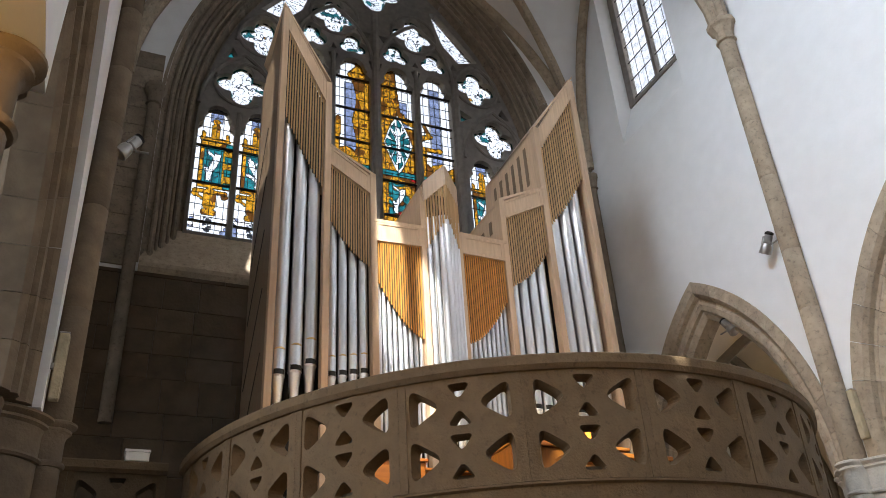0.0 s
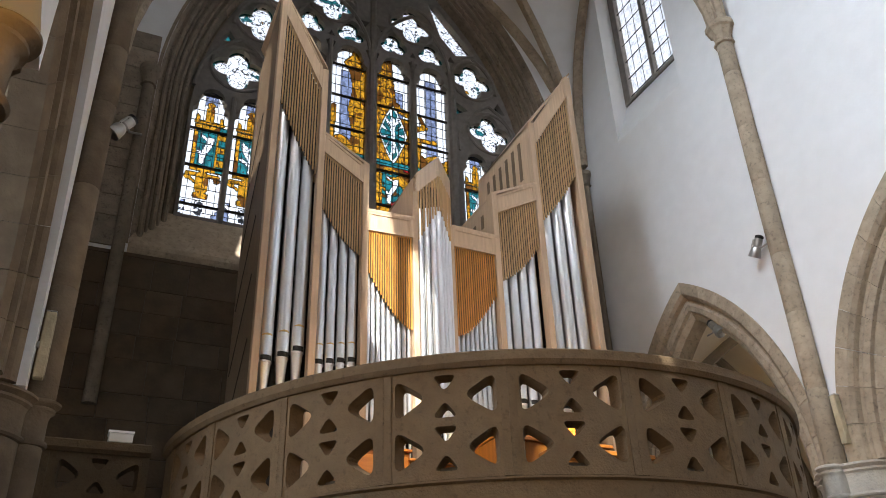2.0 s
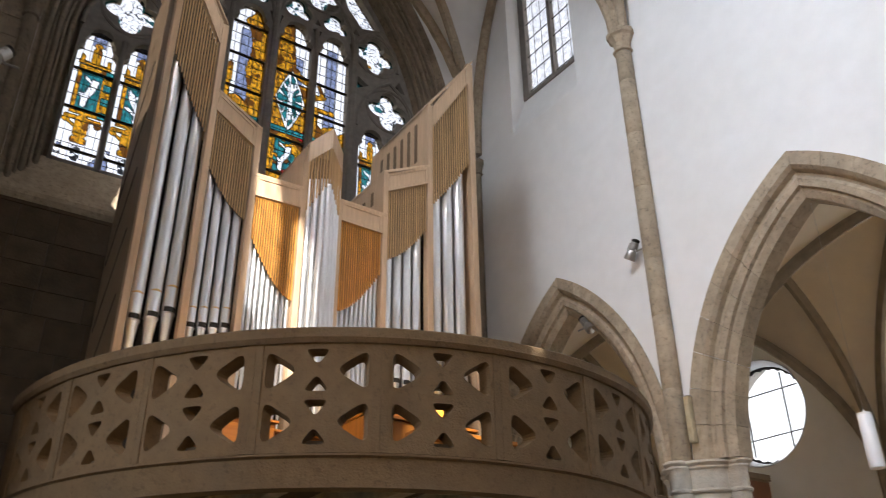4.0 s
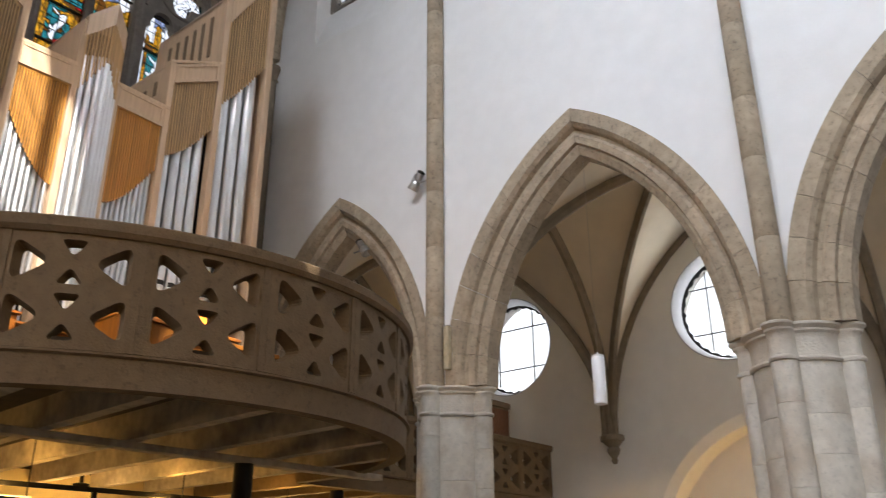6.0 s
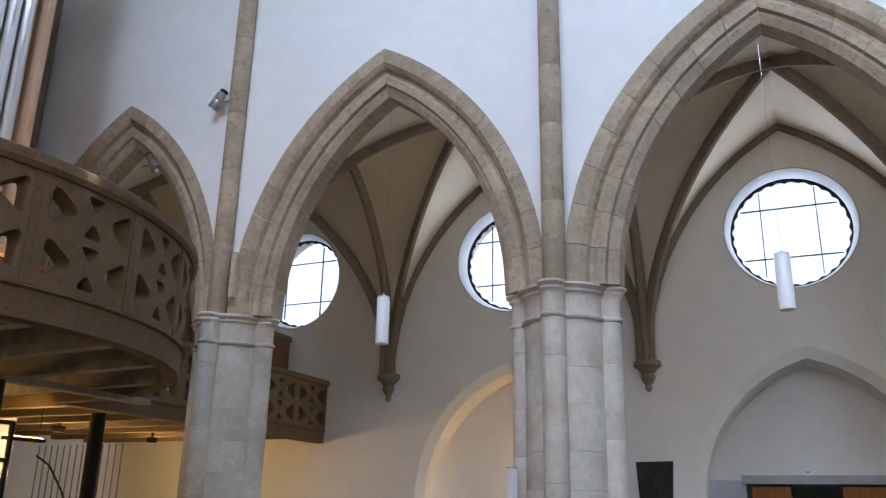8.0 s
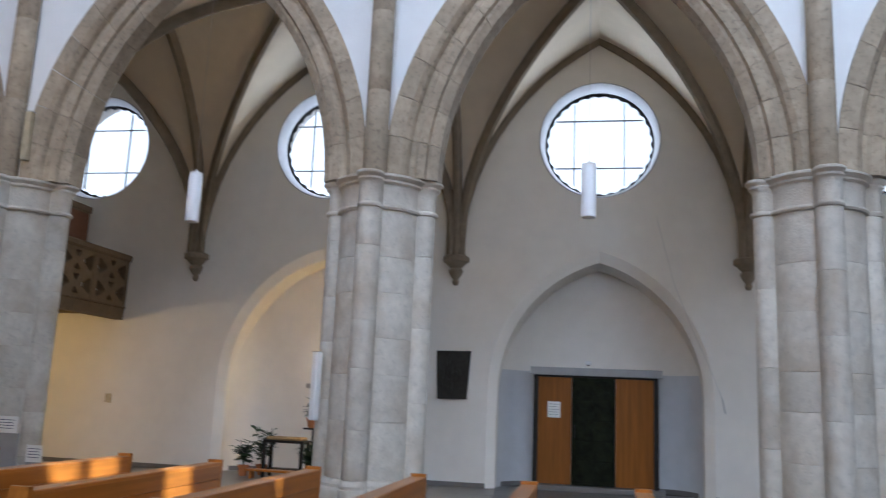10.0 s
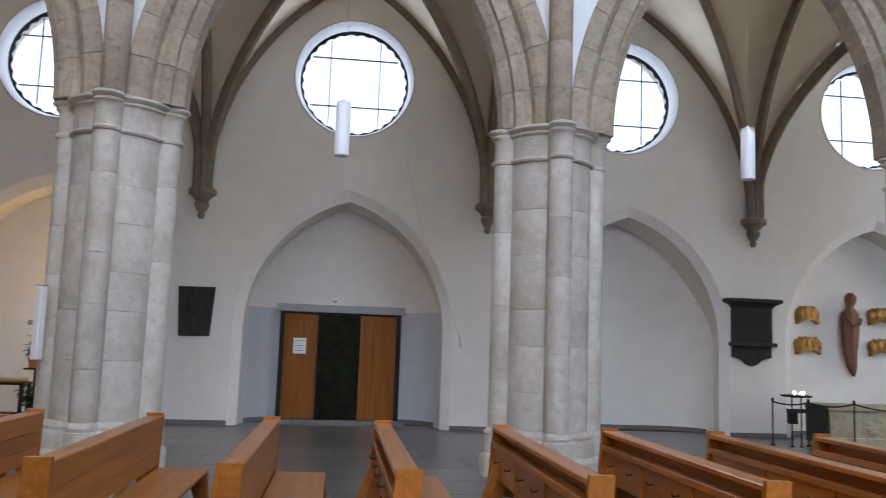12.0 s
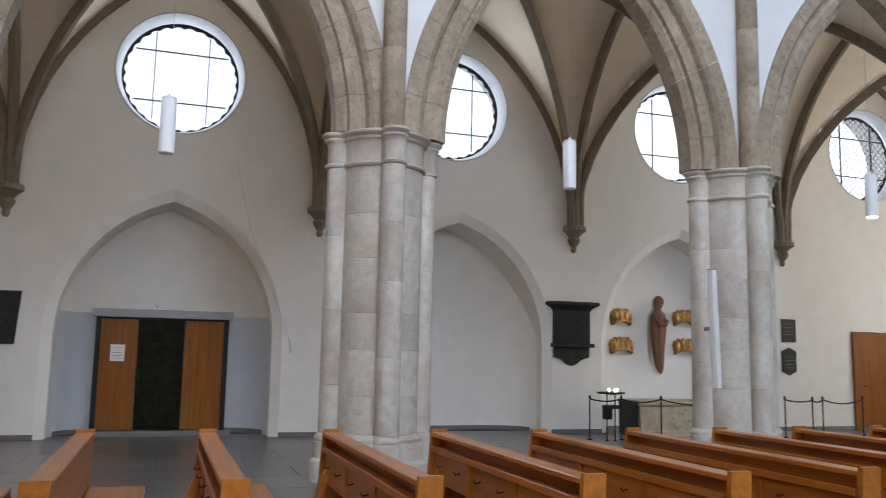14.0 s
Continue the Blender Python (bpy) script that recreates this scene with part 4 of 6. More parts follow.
def glaze(kind, cy, loop):
    ys, zs = [p[0] for p in loop], [p[1] for p in loop]
    tall = kind in ("side", "mid")
    step = 0.021 if tall else 0.018
    y0, z0 = min(ys) - 0.03, min(zs) - 0.03
    ny, nz = int((max(ys) - y0 + 0.03) / step) + 1, int((max(zs) - z0 + 0.03) / step) + 1
    cy_s, cz_s = [y0 + (i + 0.5) * step for i in range(ny)], [z0 + (j + 0.5) * step for j in range(nz)]
    far = edge_distance(loop, np.array(cy_s), np.array(cz_s))
    col = [[tint(kind, cy, cy_s[i], cz_s[j], far[i, j]) for j in range(nz)] for i in range(ny)]
    bm, lead = bmesh.new(), bmesh.new()
    vs = [[bm.verts.new((-0.11, y0 + i * step, z0 + j * step)) for j in range(nz + 1)] for i in range(ny + 1)]
    for i in range(ny):
        for j in range(nz):
            f = bm.faces.new((vs[i][j], vs[i + 1][j], vs[i + 1][j + 1], vs[i][j + 1]))
            f.material_index = col[i][j]
    t = 0.0045
    plain = lambda a, b: a != b and 6 not in (a, b) and {a, b} != {1, 2}
    for i in range(ny):
        for j in range(nz):
            y, z = y0 + i * step, z0 + j * step
            if i and plain(col[i][j], col[i - 1][j]):
                box(lead, -0.115, -0.100, y - t, y + t, z, z + step)
            if j and plain(col[i][j], col[i][j - 1]):
                box(lead, -0.115, -0.100, y, y + step, z - t, z + t)
    top, right = z0 + nz * step, y0 + ny * step
    if tall:
        for k in range(1, 6):
            y = y0 + k * (right - y0) / 6
            box(lead, -0.114, -0.101, y - 0.0055, y + 0.0055, z0, top)
        z = 10.08
        while z < top:
            box(lead, -0.114, -0.101, y0, right, z - 0.005, z + 0.005)
            z += 0.27
        z = 10.22
        while z < top:
            box(lead, -0.12, -0.07, y0, right, z - 0.02, z + 0.02)
            z += 0.90
    g = part("pane", bm, GLASSES, great)
    g.visible_shadow = False
    part("lead_bar", lead, M["iron"], g)


for kind, cy, loop in LIGHTS:
    glaze(kind, cy, loop)

# ---- ashlar of the end wall ----
random.seed(11)
z = 3.2
STONES = {}
while z < 8.6:
    h = random.choice((0.42, 0.5, 0.58))
    h = min(h, 8.62 - z)
    y = -0.5 - random.uniform(0, 0.5)
    while y < 10.1:
        wd = random.choice((0.6, 0.75, 0.9, 1.1))
        key = (wd, round(h, 2))
        if key not in STONES:
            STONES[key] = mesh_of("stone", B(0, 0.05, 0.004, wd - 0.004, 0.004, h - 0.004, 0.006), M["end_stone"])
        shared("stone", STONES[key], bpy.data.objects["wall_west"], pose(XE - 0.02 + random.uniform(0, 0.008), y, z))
        y += wd
    z += h

part("mortar_bed", B(XE - 0.03, XE + 0.012, -0.5, 10.15, 3.2, 8.6), M["joint"], bpy.data.objects["wall_west"])
z = 8.7
while z < 13.4:
    h = random.choice((0.42, 0.5, 0.58))
    for y0, y1 in ((-0.5, 0.30), (9.60, 10.15)):
        bm = B(XE - 0.02, XE + 0.03 + random.uniform(0, 0.006), y0, y1 - 0.004, z, z + h - 0.007, 0.006)
        part("stone", bm, M["jamb"], bpy.data.objects["wall_west"])
    z += h

# ---- gallery ----
GX, GA, GB = -9.9, 4.33, 3.87
RAIL, PANEL_FOOT, SLAB_FOOT = 4.38, 3.28, 3.0
_th = [-math.pi / 2 + math.pi * i / 720 for i in range(721)]
_len = [0.0]
for _a, _b in zip(_th, _th[1:]):
    _len.append(_len[-1] + math.hypot(GA * (math.cos(_b) - math.cos(_a)), GB * (math.sin(_b) - math.sin(_a))))
ARC = _len[-1]


def bow(s, z, d):
    """A place on the gallery's curved front: s along it, d outwards."""
    t = float(np.interp(s, _len, _th))
    nx, ny = math.cos(t) / GA, math.sin(t) / GB
    k = math.hypot(nx, ny)
    return (GX + GA * math.cos(t) + d * nx / k, YC + 0.09 + GB * math.sin(t) + d * ny / k, z)


def rounded(pts, r, n=4):
    out = []
    m = len(pts)
    for i in range(m):
        p, a, b = Vector(pts[i]), Vector(pts[i - 1]), Vector(pts[(i + 1) % m])
        u, v = (a - p).normalized(), (b - p).normalized()
        p0, p1 = p + u * r, p + v * r
        for k in range(n + 1):
            f = k / n
            q = p0 * (1 - f) ** 2 + p * 2 * f * (1 - f) + p1 * f ** 2
            out.append((q.x, q.y))
    return out


def panel_holes(w, z0, z1):
    """The openings of one parapet panel about x = 0."""
    holes = []
    hh = (z1 - z0) / 4
    for row in (0, 1):
        c = z0 + hh * (1 + 2 * row)
        x, y = w / 2 - 0.10, hh * 0.86
        for s in (-1, 1):
            holes.append((rounded([(s * x, c - y), (s * x, c + y), (s * 0.15, c)], 0.11), (s * x * 0.72, c)))
            holes.append((rounded([(-0.115, c + s * y * 0.97), (0.115, c + s * y * 0.97), (0, c + s * 0.04)], 0.06), (0, c + s * y * 0.68)))
    return holes


def parapet_panel(parent, w, place):
    holes = panel_holes(w, PANEL_FOOT + 0.03, RAIL - 0.15)
    centre = {}
    for loop, c in holes:
        for p in loop:
            centre[(round(p[0], 4), round(p[1], 4))] = c

    def put(u, v, d):
        c = centre.get((round(u, 4), round(v, 4)))
        if c and d < -0.06:
            u, v = c[0] + (u - c[0]) * 0.76, c[1] + (v - c[1]) * 0.76
        return place(u, v, d)
    edge = []
    n = 8
    half = w / 2 - 0.001
    edge += [(-half + 2 * half * i / n, PANEL_FOOT) for i in range(n)]
    edge += [(half, PANEL_FOOT + (RAIL - 0.14 - PANEL_FOOT) * i / 3) for i in range(3)]
    edge += [(half - 2 * half * i / n, RAIL - 0.14) for i in range(n)]
    edge += [(-half, RAIL - 0.14 - (RAIL - 0.14 - PANEL_FOOT) * i / 3) for i in range(3)]
    bm = plate(bmesh.new(), edge, [l for l, _ in holes], put, -0.17, -0.012)
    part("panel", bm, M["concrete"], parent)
    # raised stile at the joint
    for s in (-1, 1):
        bm = bmesh.new()
        loft(bm, [[place(s * half, z, d) for z, d in ((PANEL_FOOT, -0.012), (RAIL - 0.14, -0.012), (RAIL - 0.14, 0.0), (PANEL_FOOT, 0.0))],
                  [place(s * (half - 0.07), z, d) for z, d in ((PANEL_FOOT, -0.012), (RAIL - 0.14, -0.012), (RAIL - 0.14, 0.0), (PANEL_FOOT, 0.0))]])
        part("stile", bm, M["concrete"], parent)


def strip(parent, name, profile, places):
    bm = bmesh.new()
    loft(bm, [[f(z, d) for d, z in profile] for f in places])
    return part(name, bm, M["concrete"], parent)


gallery = thing("organ_gallery", pose(0, 0, 0), "bowed organ gallery of brown cast concrete with pierced parapet", "balcony")
N_PANEL = 11
for _k in range(N_PANEL):
    _c = 0.395 + (_k + 0.5) * 1.11
    parapet_panel(gallery, 1.11, lambda u, v, d, c=_c: bow(min(max(c + u, 0.0), ARC), v, d))
for _s0, _s1 in ((0.0, 0.395), (0.395 + 11 * 1.11, ARC)):
    bm = bmesh.new()
    loft(bm, [[bow(s, z, d) for z, d in ((PANEL_FOOT, -0.15), (PANEL_FOOT, 0.0), (RAIL - 0.14, 0.0), (RAIL - 0.14, -0.15))] for s in (_s0, (_s0 + _s1) / 2, _s1)])
    part("panel", bm, M["concrete"], gallery)
COPING = [(-0.17, RAIL - 0.14), (-0.19, RAIL - 0.02), (-0.15, RAIL), (0.03, RAIL), (0.055, RAIL - 0.02), (0.055, RAIL - 0.10), (0.02, RAIL - 0.14)]
FASCIA = [(-0.20, SLAB_FOOT), (-0.20, PANEL_FOOT - 0.03), (-0.03, PANEL_FOOT - 0.03), (-0.03, PANEL_FOOT - 0.012), (0.025, PANEL_FOOT - 0.012), (0.025, PANEL_FOOT - 0.03), (-0.01, PANEL_FOOT - 0.045), (-0.03, SLAB_FOOT)]
for _k in range(6):
    _ss = [ARC * (_k + i / 10) / 6 for i in range(11)]
    strip(gallery, "coping", COPING, [lambda z, d, s=s: bow(s, z, d) for s in _ss])
    strip(gallery, "fascia", FASCIA, [lambda z, d, s=s: bow(s, z, d) for s in _ss])
deck = [(bow(s, 0, -0.1)[0], bow(s, 0, -0.1)[1]) for s in [ARC * i / 40 for i in range(41)]]
deck = [(XE, -0.5)] + [(GX, -0.5)] + deck + [(GX, 10.2), (XE, 10.2)]
# the coffers' shade is in this deck's colour
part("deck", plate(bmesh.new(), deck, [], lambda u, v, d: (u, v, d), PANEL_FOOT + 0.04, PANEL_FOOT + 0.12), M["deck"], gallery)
for _k in range(8):
    _y = 0.95 + 0.975 * _k
    f = lambda x: _y - 0.07 * (x + 7.5)
    _q = 1 - ((f(-7.0) - YC - 0.09) / GB) ** 2
    if _q < 0.05:
        continue
    xa = GX + GA * math.sqrt(_q) - 0.22
    bm = bmesh.new()
    loft(bm, [[(x, f(x) - 0.07, SLAB_FOOT + 0.02), (x, f(x) + 0.07, SLAB_FOOT + 0.02), (x, f(x) + 0.085, PANEL_FOOT + 0.045), (x, f(x) - 0.085, PANEL_FOOT + 0.045)] for x in (-13.2, xa)])
    part("joist", bm, M["joist"], gallery)
part("girder", B(-8.52, -8.34, 0.9, 8.9, SLAB_FOOT - 0.06, SLAB_FOOT + 0.018, 0.006), M["joist"], gallery)

# straight galleries in the aisles
def aisle_gallery(y0, y1, label):
    g = thing("aisle_gallery", pose(0, 0, 0), label, "balcony")
    n = max(1, round((y1 - y0) / 1.17))
    w = (y1 - y0) / n
    for k in range(n):
        c = y0 + w * (k + 0.5)
        parapet_panel(g, w, lambda u, v, d, c=c: (GX + d, c + u, v))
    strip(g, "coping", COPING, [lambda z, d, y=y: (GX + d, y, z) for y in (y0, y1)])
    strip(g, "fascia", FASCIA, [lambda z, d, y=y: (GX + d, y, z) for y in (y0, y1)])
    part("deck", B(-13.3 if y0 < 5 else -16, GX - 0.28, y0, y1, PANEL_FOOT - 0.06, PANEL_FOOT + 0.02), M["concrete"], g)
    return g


aisle_gallery(8.9, YW - 0.01, "straight concrete aisle gallery with pierced parapet")
aisle_gallery(-3.3, 0.9, "straight concrete aisle gallery with pierced parapet")

# ---- organ ----
OX = -10.2
organ = thing("pipe_organ", pose(0, 0, 0), "oak pipe organ with tin pipes and slanting tops on the gallery", "organ")
FOOT = PANEL_FOOT + 0.12


def stile(y0, y1, z1, depth=0.12):
    part("stile", B(OX - depth, OX + 0.03, y0, y1, FOOT, z1, 0.006), M["oak"], organ)


def rail(y0, y1, za, zb, h, x=OX):
    """A panelled top board from (y0, za) to (y1, zb), h high, with a sunk field."""
    bm = bmesh.new()
    loft(bm, [[(x - 0.06, y, z - h), (x + 0.02, y, z - h), (x + 0.02, y, z), (x - 0.06, y, z)] for y, z in ((y0, za), (y1, zb))])
    board = part("top_board", bm, M["oak"], organ)
    bm = bmesh.new()
    e = 0.05
    k = (zb - za) / (y1 - y0)
    for (ya, a0, a1), (yb, b0, b1) in ((((y0, 0, 0)), (y1, 0, 0)),):
        for lo, hi in ((-h, -h + e), (-e, 0)):
            loft(bm, [[(x + 0.02, y, za + k * (y - y0) + lo), (x + 0.032, y, za + k * (y - y0) + lo), (x + 0.032, y, za + k * (y - y0) + hi), (x + 0.02, y, za + k * (y - y0) + hi)] for y in (ya, yb)])
    for y in (y0, y1 - e):
        loft(bm, [[(x + 0.02, q, za + k * (q - y0) - h + e), (x + 0.031, q, za + k * (q - y0) - h + e), (x + 0.031, q, za + k * (q - y0) - e), (x + 0.02, q, za + k * (q - y0) - e)] for q in (y, y + e)])
    part("moulding", bm, M["oak"], board)


def slats(y0, y1, za, zb, bottom, n, x=OX, x1=None, mat="slat"):
    """Upright slats from the slanting top line down to a curved foot line."""
    w = (y1 - y0) / n
    # black strips behind the slats stand for the shade in their gaps
    dark = bmesh.new()
    for i in range(n):
        y = y0 + (i + 0.5) * w
        f = (i + 0.5) / n
        xx = x if x1 is None else x + (x1 - x) * f
        bm = B(xx - 0.012, xx + 0.006, y - w * 0.24, y + w * 0.24, bottom(f), za + (zb - za) * f + 0.02)
        part("slat", bm, M[mat], organ)
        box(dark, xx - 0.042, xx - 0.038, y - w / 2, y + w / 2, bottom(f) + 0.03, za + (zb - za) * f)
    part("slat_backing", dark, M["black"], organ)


def pipe(y, x, r, mouth, top, show=True):
    bm = bmesh.new()
    turned(bm, [(r * 0.22, max(FOOT, mouth - 0.85)), (r * 0.95, mouth), (r, mouth + 0.01), (r, top)], 18, x, y)
    p = part("pipe", bm, M["tin"], organ, "", True)
    if show:
        h = r * 3.0
        arc = [-0.85 + 1.7 * i / 8 for i in range(9)]
        bm = bmesh.new()
        loft(bm, [[(x + r * k * math.cos(t), y + r * k * math.sin(t), z) for k in (1.0, 1.06)] + [(x + r * 1.06 * math.cos(t), y + r * 1.06 * math.sin(t), z + h) , (x + r * math.cos(t), y + r * math.sin(t), z + h)] for t in arc for z in (mouth + 0.075,)])
        part("upper_lip", bm, M["lip"], p)
        bm = bmesh.new()
        loft(bm, [[(x + r * k * math.cos(t), y + r * k * math.sin(t), mouth + 0.08 + h + q) for k, q in ((1.0, 0), (1.07, 0), (1.07, 0.30 * r * math.cos(t * 1.7)), (1.0, 0.30 * r * math.cos(t * 1.7)))] for t in arc])
        part("lip_edge", bm, M["brass"], p)
        # a black band drawn for the shaded mouth opening
        bm = bmesh.new()
        loft(bm, [[(x + r * k * math.cos(t), y + r * k * math.sin(t), mouth + q) for k, q in ((0.98, 0.0), (1.045, 0.0), (1.045, 0.07), (0.98, 0.07))] for t in arc])
        part("mouth", bm, M["black"], p)
        bm = bmesh.new()
        turned(bm, [(r * 1.0, mouth - 0.03), (r * 1.06, mouth - 0.015), (r * 1.0, mouth)], 16, x, y)
        part("lower_lip", bm, M["lip"], p)
    return p


def curve(z0, z1, bulge):
    return lambda f: z0 + (z1 - z0) * f - bulge * math.sin(math.pi * f)


# towers and fields: stiles first
for y0, y1, z1 in ((2.00, 2.10, 12.40), (2.76, 2.86, 10.95), (3.50, 3.60, 9.25), (4.33, 4.42, 8.9), (4.98, 5.04, 8.4), (5.78, 5.88, 9.25), (6.66, 6.77, 11.0), (7.60, 7.72, 12.40)):
    stile(y0, y1, z1)
# black sheets behind the pipes, for the shade within the case
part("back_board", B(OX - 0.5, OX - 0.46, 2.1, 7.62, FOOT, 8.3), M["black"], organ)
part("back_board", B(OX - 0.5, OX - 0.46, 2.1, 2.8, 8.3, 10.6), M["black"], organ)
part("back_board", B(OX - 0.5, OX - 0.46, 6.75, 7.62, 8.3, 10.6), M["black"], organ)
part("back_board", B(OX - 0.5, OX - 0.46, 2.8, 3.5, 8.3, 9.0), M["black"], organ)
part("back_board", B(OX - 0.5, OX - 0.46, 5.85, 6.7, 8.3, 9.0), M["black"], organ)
# left tower
rail(2.10, 2.76, 12.36, 10.98, 0.46)
slats(2.11, 2.75, 11.88, 10.5, curve(10.08, 8.80, 0.06), 15)
for k, (y, mz) in enumerate(((2.215, 5.76), (2.44, 5.84), (2.645, 5.95))):
    pipe(y, OX - 0.155, 0.093, mz, 10.9)
# second field
rail(2.86, 3.50, 9.62, 9.2, 0.34)
slats(2.87, 3.49, 9.28, 8.86, curve(8.26, 7.55, 0.10), 16)
for k in range(4):
    pipe(2.945 + 0.155 * k, OX - 0.125, 0.067, 5.80 + 0.03 * k, 8.6)
# low fields
rail(3.60, 4.33, 8.36, 8.38, 0.34)
slats(3.61, 4.32, 8.02, 8.04, lambda f: 6.48 + 0.85 * (1 - f) ** 1.6, 19, mat="gold_slat")
for k in range(9):
    pipe(3.645 + 0.08 * k, OX - 0.09, 0.0345, 5.2, 7.7, show=False)
rail(5.04, 5.78, 8.38, 8.36, 0.34)
slats(5.05, 5.77, 8.04, 8.02, lambda f: 6.50 + 0.80 * f ** 1.6, 19, mat="gold_slat")
for k in range(9):
    pipe(5.09 + 0.08 * k, OX - 0.09, 0.0345, 5.2, 7.7, show=False)
# right-hand fields
rail(5.88, 6.66, 9.2, 9.62, 0.34)
slats(5.89, 6.65, 8.86, 9.28, curve(7.58, 8.36, 0.10), 17)
for k in range(4):
    pipe(5.97 + 0.185 * k, OX - 0.14, 0.079, 5.6, 8.6)
rail(6.77, 7.60, 10.98, 12.36, 0.46)
slats(6.78, 7.59, 10.5, 11.88, curve(8.90, 10.05, 0.06), 16)
for k in range(3):
    pipe(6.92 + 0.25 * k, OX - 0.17, 0.107, 5.6, 10.9)
# prow of the middle tower
PX, PY = OX + 0.22, 4.72
for y_out, s in ((4.42, 1), (5.02, -1)):
    bm = bmesh.new()
    loft(bm, [[(x - 0.05, y, z - 0.38), (x, y, z - 0.38), (x, y, z), (x - 0.05, y, z)] for x, y, z in ((OX, y_out, 9.3), (PX, PY, 9.56))])
    part("top_board", bm, M["oak"], organ)
    for i in range(8):
        f = (i + 0.5) / 8
        x, y = OX + (PX - OX) * f, y_out + (PY - y_out) * f
        part("slat", B(x - 0.03, x + 0.004, y - 0.012, y + 0.012, 8.0 + 0.55 * f, 8.92 + 0.26 * f), M["slat"], organ)
    for i in range(3):
        f = 0.2 + 0.28 * i
        pipe(y_out + (PY - y_out) * f, OX + (PX - OX) * f - 0.06, 0.05, 5.2, 8.6, show=False)
pipe(PY, PX - 0.075, 0.05, 5.2, 8.6, show=False)
part("roof", plate(bmesh.new(), [(OX - 1.6, 4.42), (OX, 4.42), (PX, PY), (OX, 5.02), (OX - 1.6, 5.02)], [], lambda u, v, d: (u, v, d), 9.28, 9.30), M["oak"], organ)
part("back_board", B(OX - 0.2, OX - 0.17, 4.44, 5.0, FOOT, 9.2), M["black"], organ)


def flank(y, zf, zb, back, foot, mat, slots=0):
    """A side wall of the case, running back from the front."""
    bm = bmesh.new()
    loft(bm, [[(OX - 0.1, q, foot), (OX - 0.1, q, zf), (OX - back, q, zb), (OX - back - 0.15, q, foot)] for q in (y - 0.02, y + 0.02)])
    board = part("side_board", bm, mat, organ)
    for k in range(slots):
        x = OX - 0.35 - k * (back - 0.55) / slots
        h = zf - 0.22 - 0.1 * (k / slots)
        # each gap's shade is drawn as a darker oak strip
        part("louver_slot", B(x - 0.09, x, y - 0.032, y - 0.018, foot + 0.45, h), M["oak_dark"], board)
    return board


# left side gets the darker oak for its shade; the right keeps plain oak
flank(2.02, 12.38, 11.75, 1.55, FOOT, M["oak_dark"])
for k in range(6):
    z = 4.6 + 1.05 * k
    bm = bmesh.new()
    tube(bm, [(OX - 0.25 - 0.1 * k, 1.996, z + 0.5), (OX - 1.5, 1.996, z - 0.7)], 0.008, 4)
    part("joint", bm, M["black"], organ)
flank(7.70, 12.38, 11.75, 2.0, FOOT, M["oak"])
flank(6.70, 11.0, 11.0, 2.05, 9.5, M["oak"], 6)
flank(2.80, 10.9, 10.9, 1.7, 9.5, M["oak"])
flank(5.83, 9.22, 9.22, 1.15, 8.3, M["oak"], 2)
flank(3.55, 9.22, 9.22, 1.15, 8.3, M["oak"])
flank(4.42, 9.26, 9.2, 1.25, 8.3, M["oak"])
for (y0, za, y1, zb, back) in ((2.0, 12.5, 2.84, 10.98, 1.6), (2.84, 9.66, 3.58, 9.22, 1.2), (5.8, 9.22, 6.7, 9.66, 1.2), (6.68, 10.98, 7.72, 12.5, 1.9), (3.55, 8.38, 4.4, 8.4, 1.0), (5.0, 8.4, 5.85, 8.38, 1.0)):
    bm = bmesh.new()
    loft(bm, [[(OX + 0.035, y, z - 0.03), (OX + 0.035, y, z + 0.02), (OX - back, y, z + 0.02), (OX - back, y, z - 0.03)] for y, z in ((y0, za), (y1, zb))])
    part("roof", bm, M["oak"], organ)


# ---- organ gallery: what shows through the parapet ----
def console():
    c = thing("organ_console", pose(-8.6, 5.3, FOOT), "warm wooden organ console behind the parapet", "console")
    part("body", B(-0.5, 0.35, -0.8, 0.8, 0, 0.95, 0.01), M["door_wood"], c)
    part("lid", B(-0.45, 0.40, -0.82, 0.82, 0.95, 0.99, 0.006), M["pew"], c)
    part("music_desk", B(0.05, 0.09, -0.5, 0.5, 0.99, 1.3, 0.005), M["pew"], c)
    b = thing("organ_bench", pose(-7.4, 5.3, FOOT), "plain wooden organ bench", "bench")
    part("seat", B(-0.17, 0.17, -0.65, 0.65, 0.55, 0.60, 0.006), M["pew"], b)
    for s in (-1, 1):
        part("leg", B(-0.15, 0.15, s * 0.58 - 0.02, s * 0.58 + 0.02, 0, 0.55, 0.004), M["pew"], b)
    for y, h in ((3.2, 0.8), (6.9, 0.9), (4.0, 0.7)):
        k = thing("cabinet", pose(-8.9, y, FOOT), "low wooden cabinet on the organ gallery", "cabinet", "gallery cabinets")
        part("body", B(-0.25, 0.25, -0.4, 0.4, 0, h, 0.008), M["door_wood"], k)
        part("door", B(0.25, 0.27, -0.37, 0.37, 0.06, h - 0.06, 0.004), M["pew"], k)
        part("top", B(-0.27, 0.29, -0.42, 0.42, h, h + 0.03, 0.005), M["pew"], k)
    l = thing("desk_lamp", pose(-8.35, 5.9, FOOT + 0.99), "small lit desk lamp on the organ console", "lamp")
    part("base", turned(bmesh.new(), [(0.07, 0), (0.07, 0.015), (0.01, 0.02), (0.01, 0.2)], 12), M["iron"], l)
    part("bulb", turned(bmesh.new(), [(0.02, 0.2), (0.04, 0.23), (0.03, 0.27), (0.005, 0.29)], 10), M["glow"], l)


console()
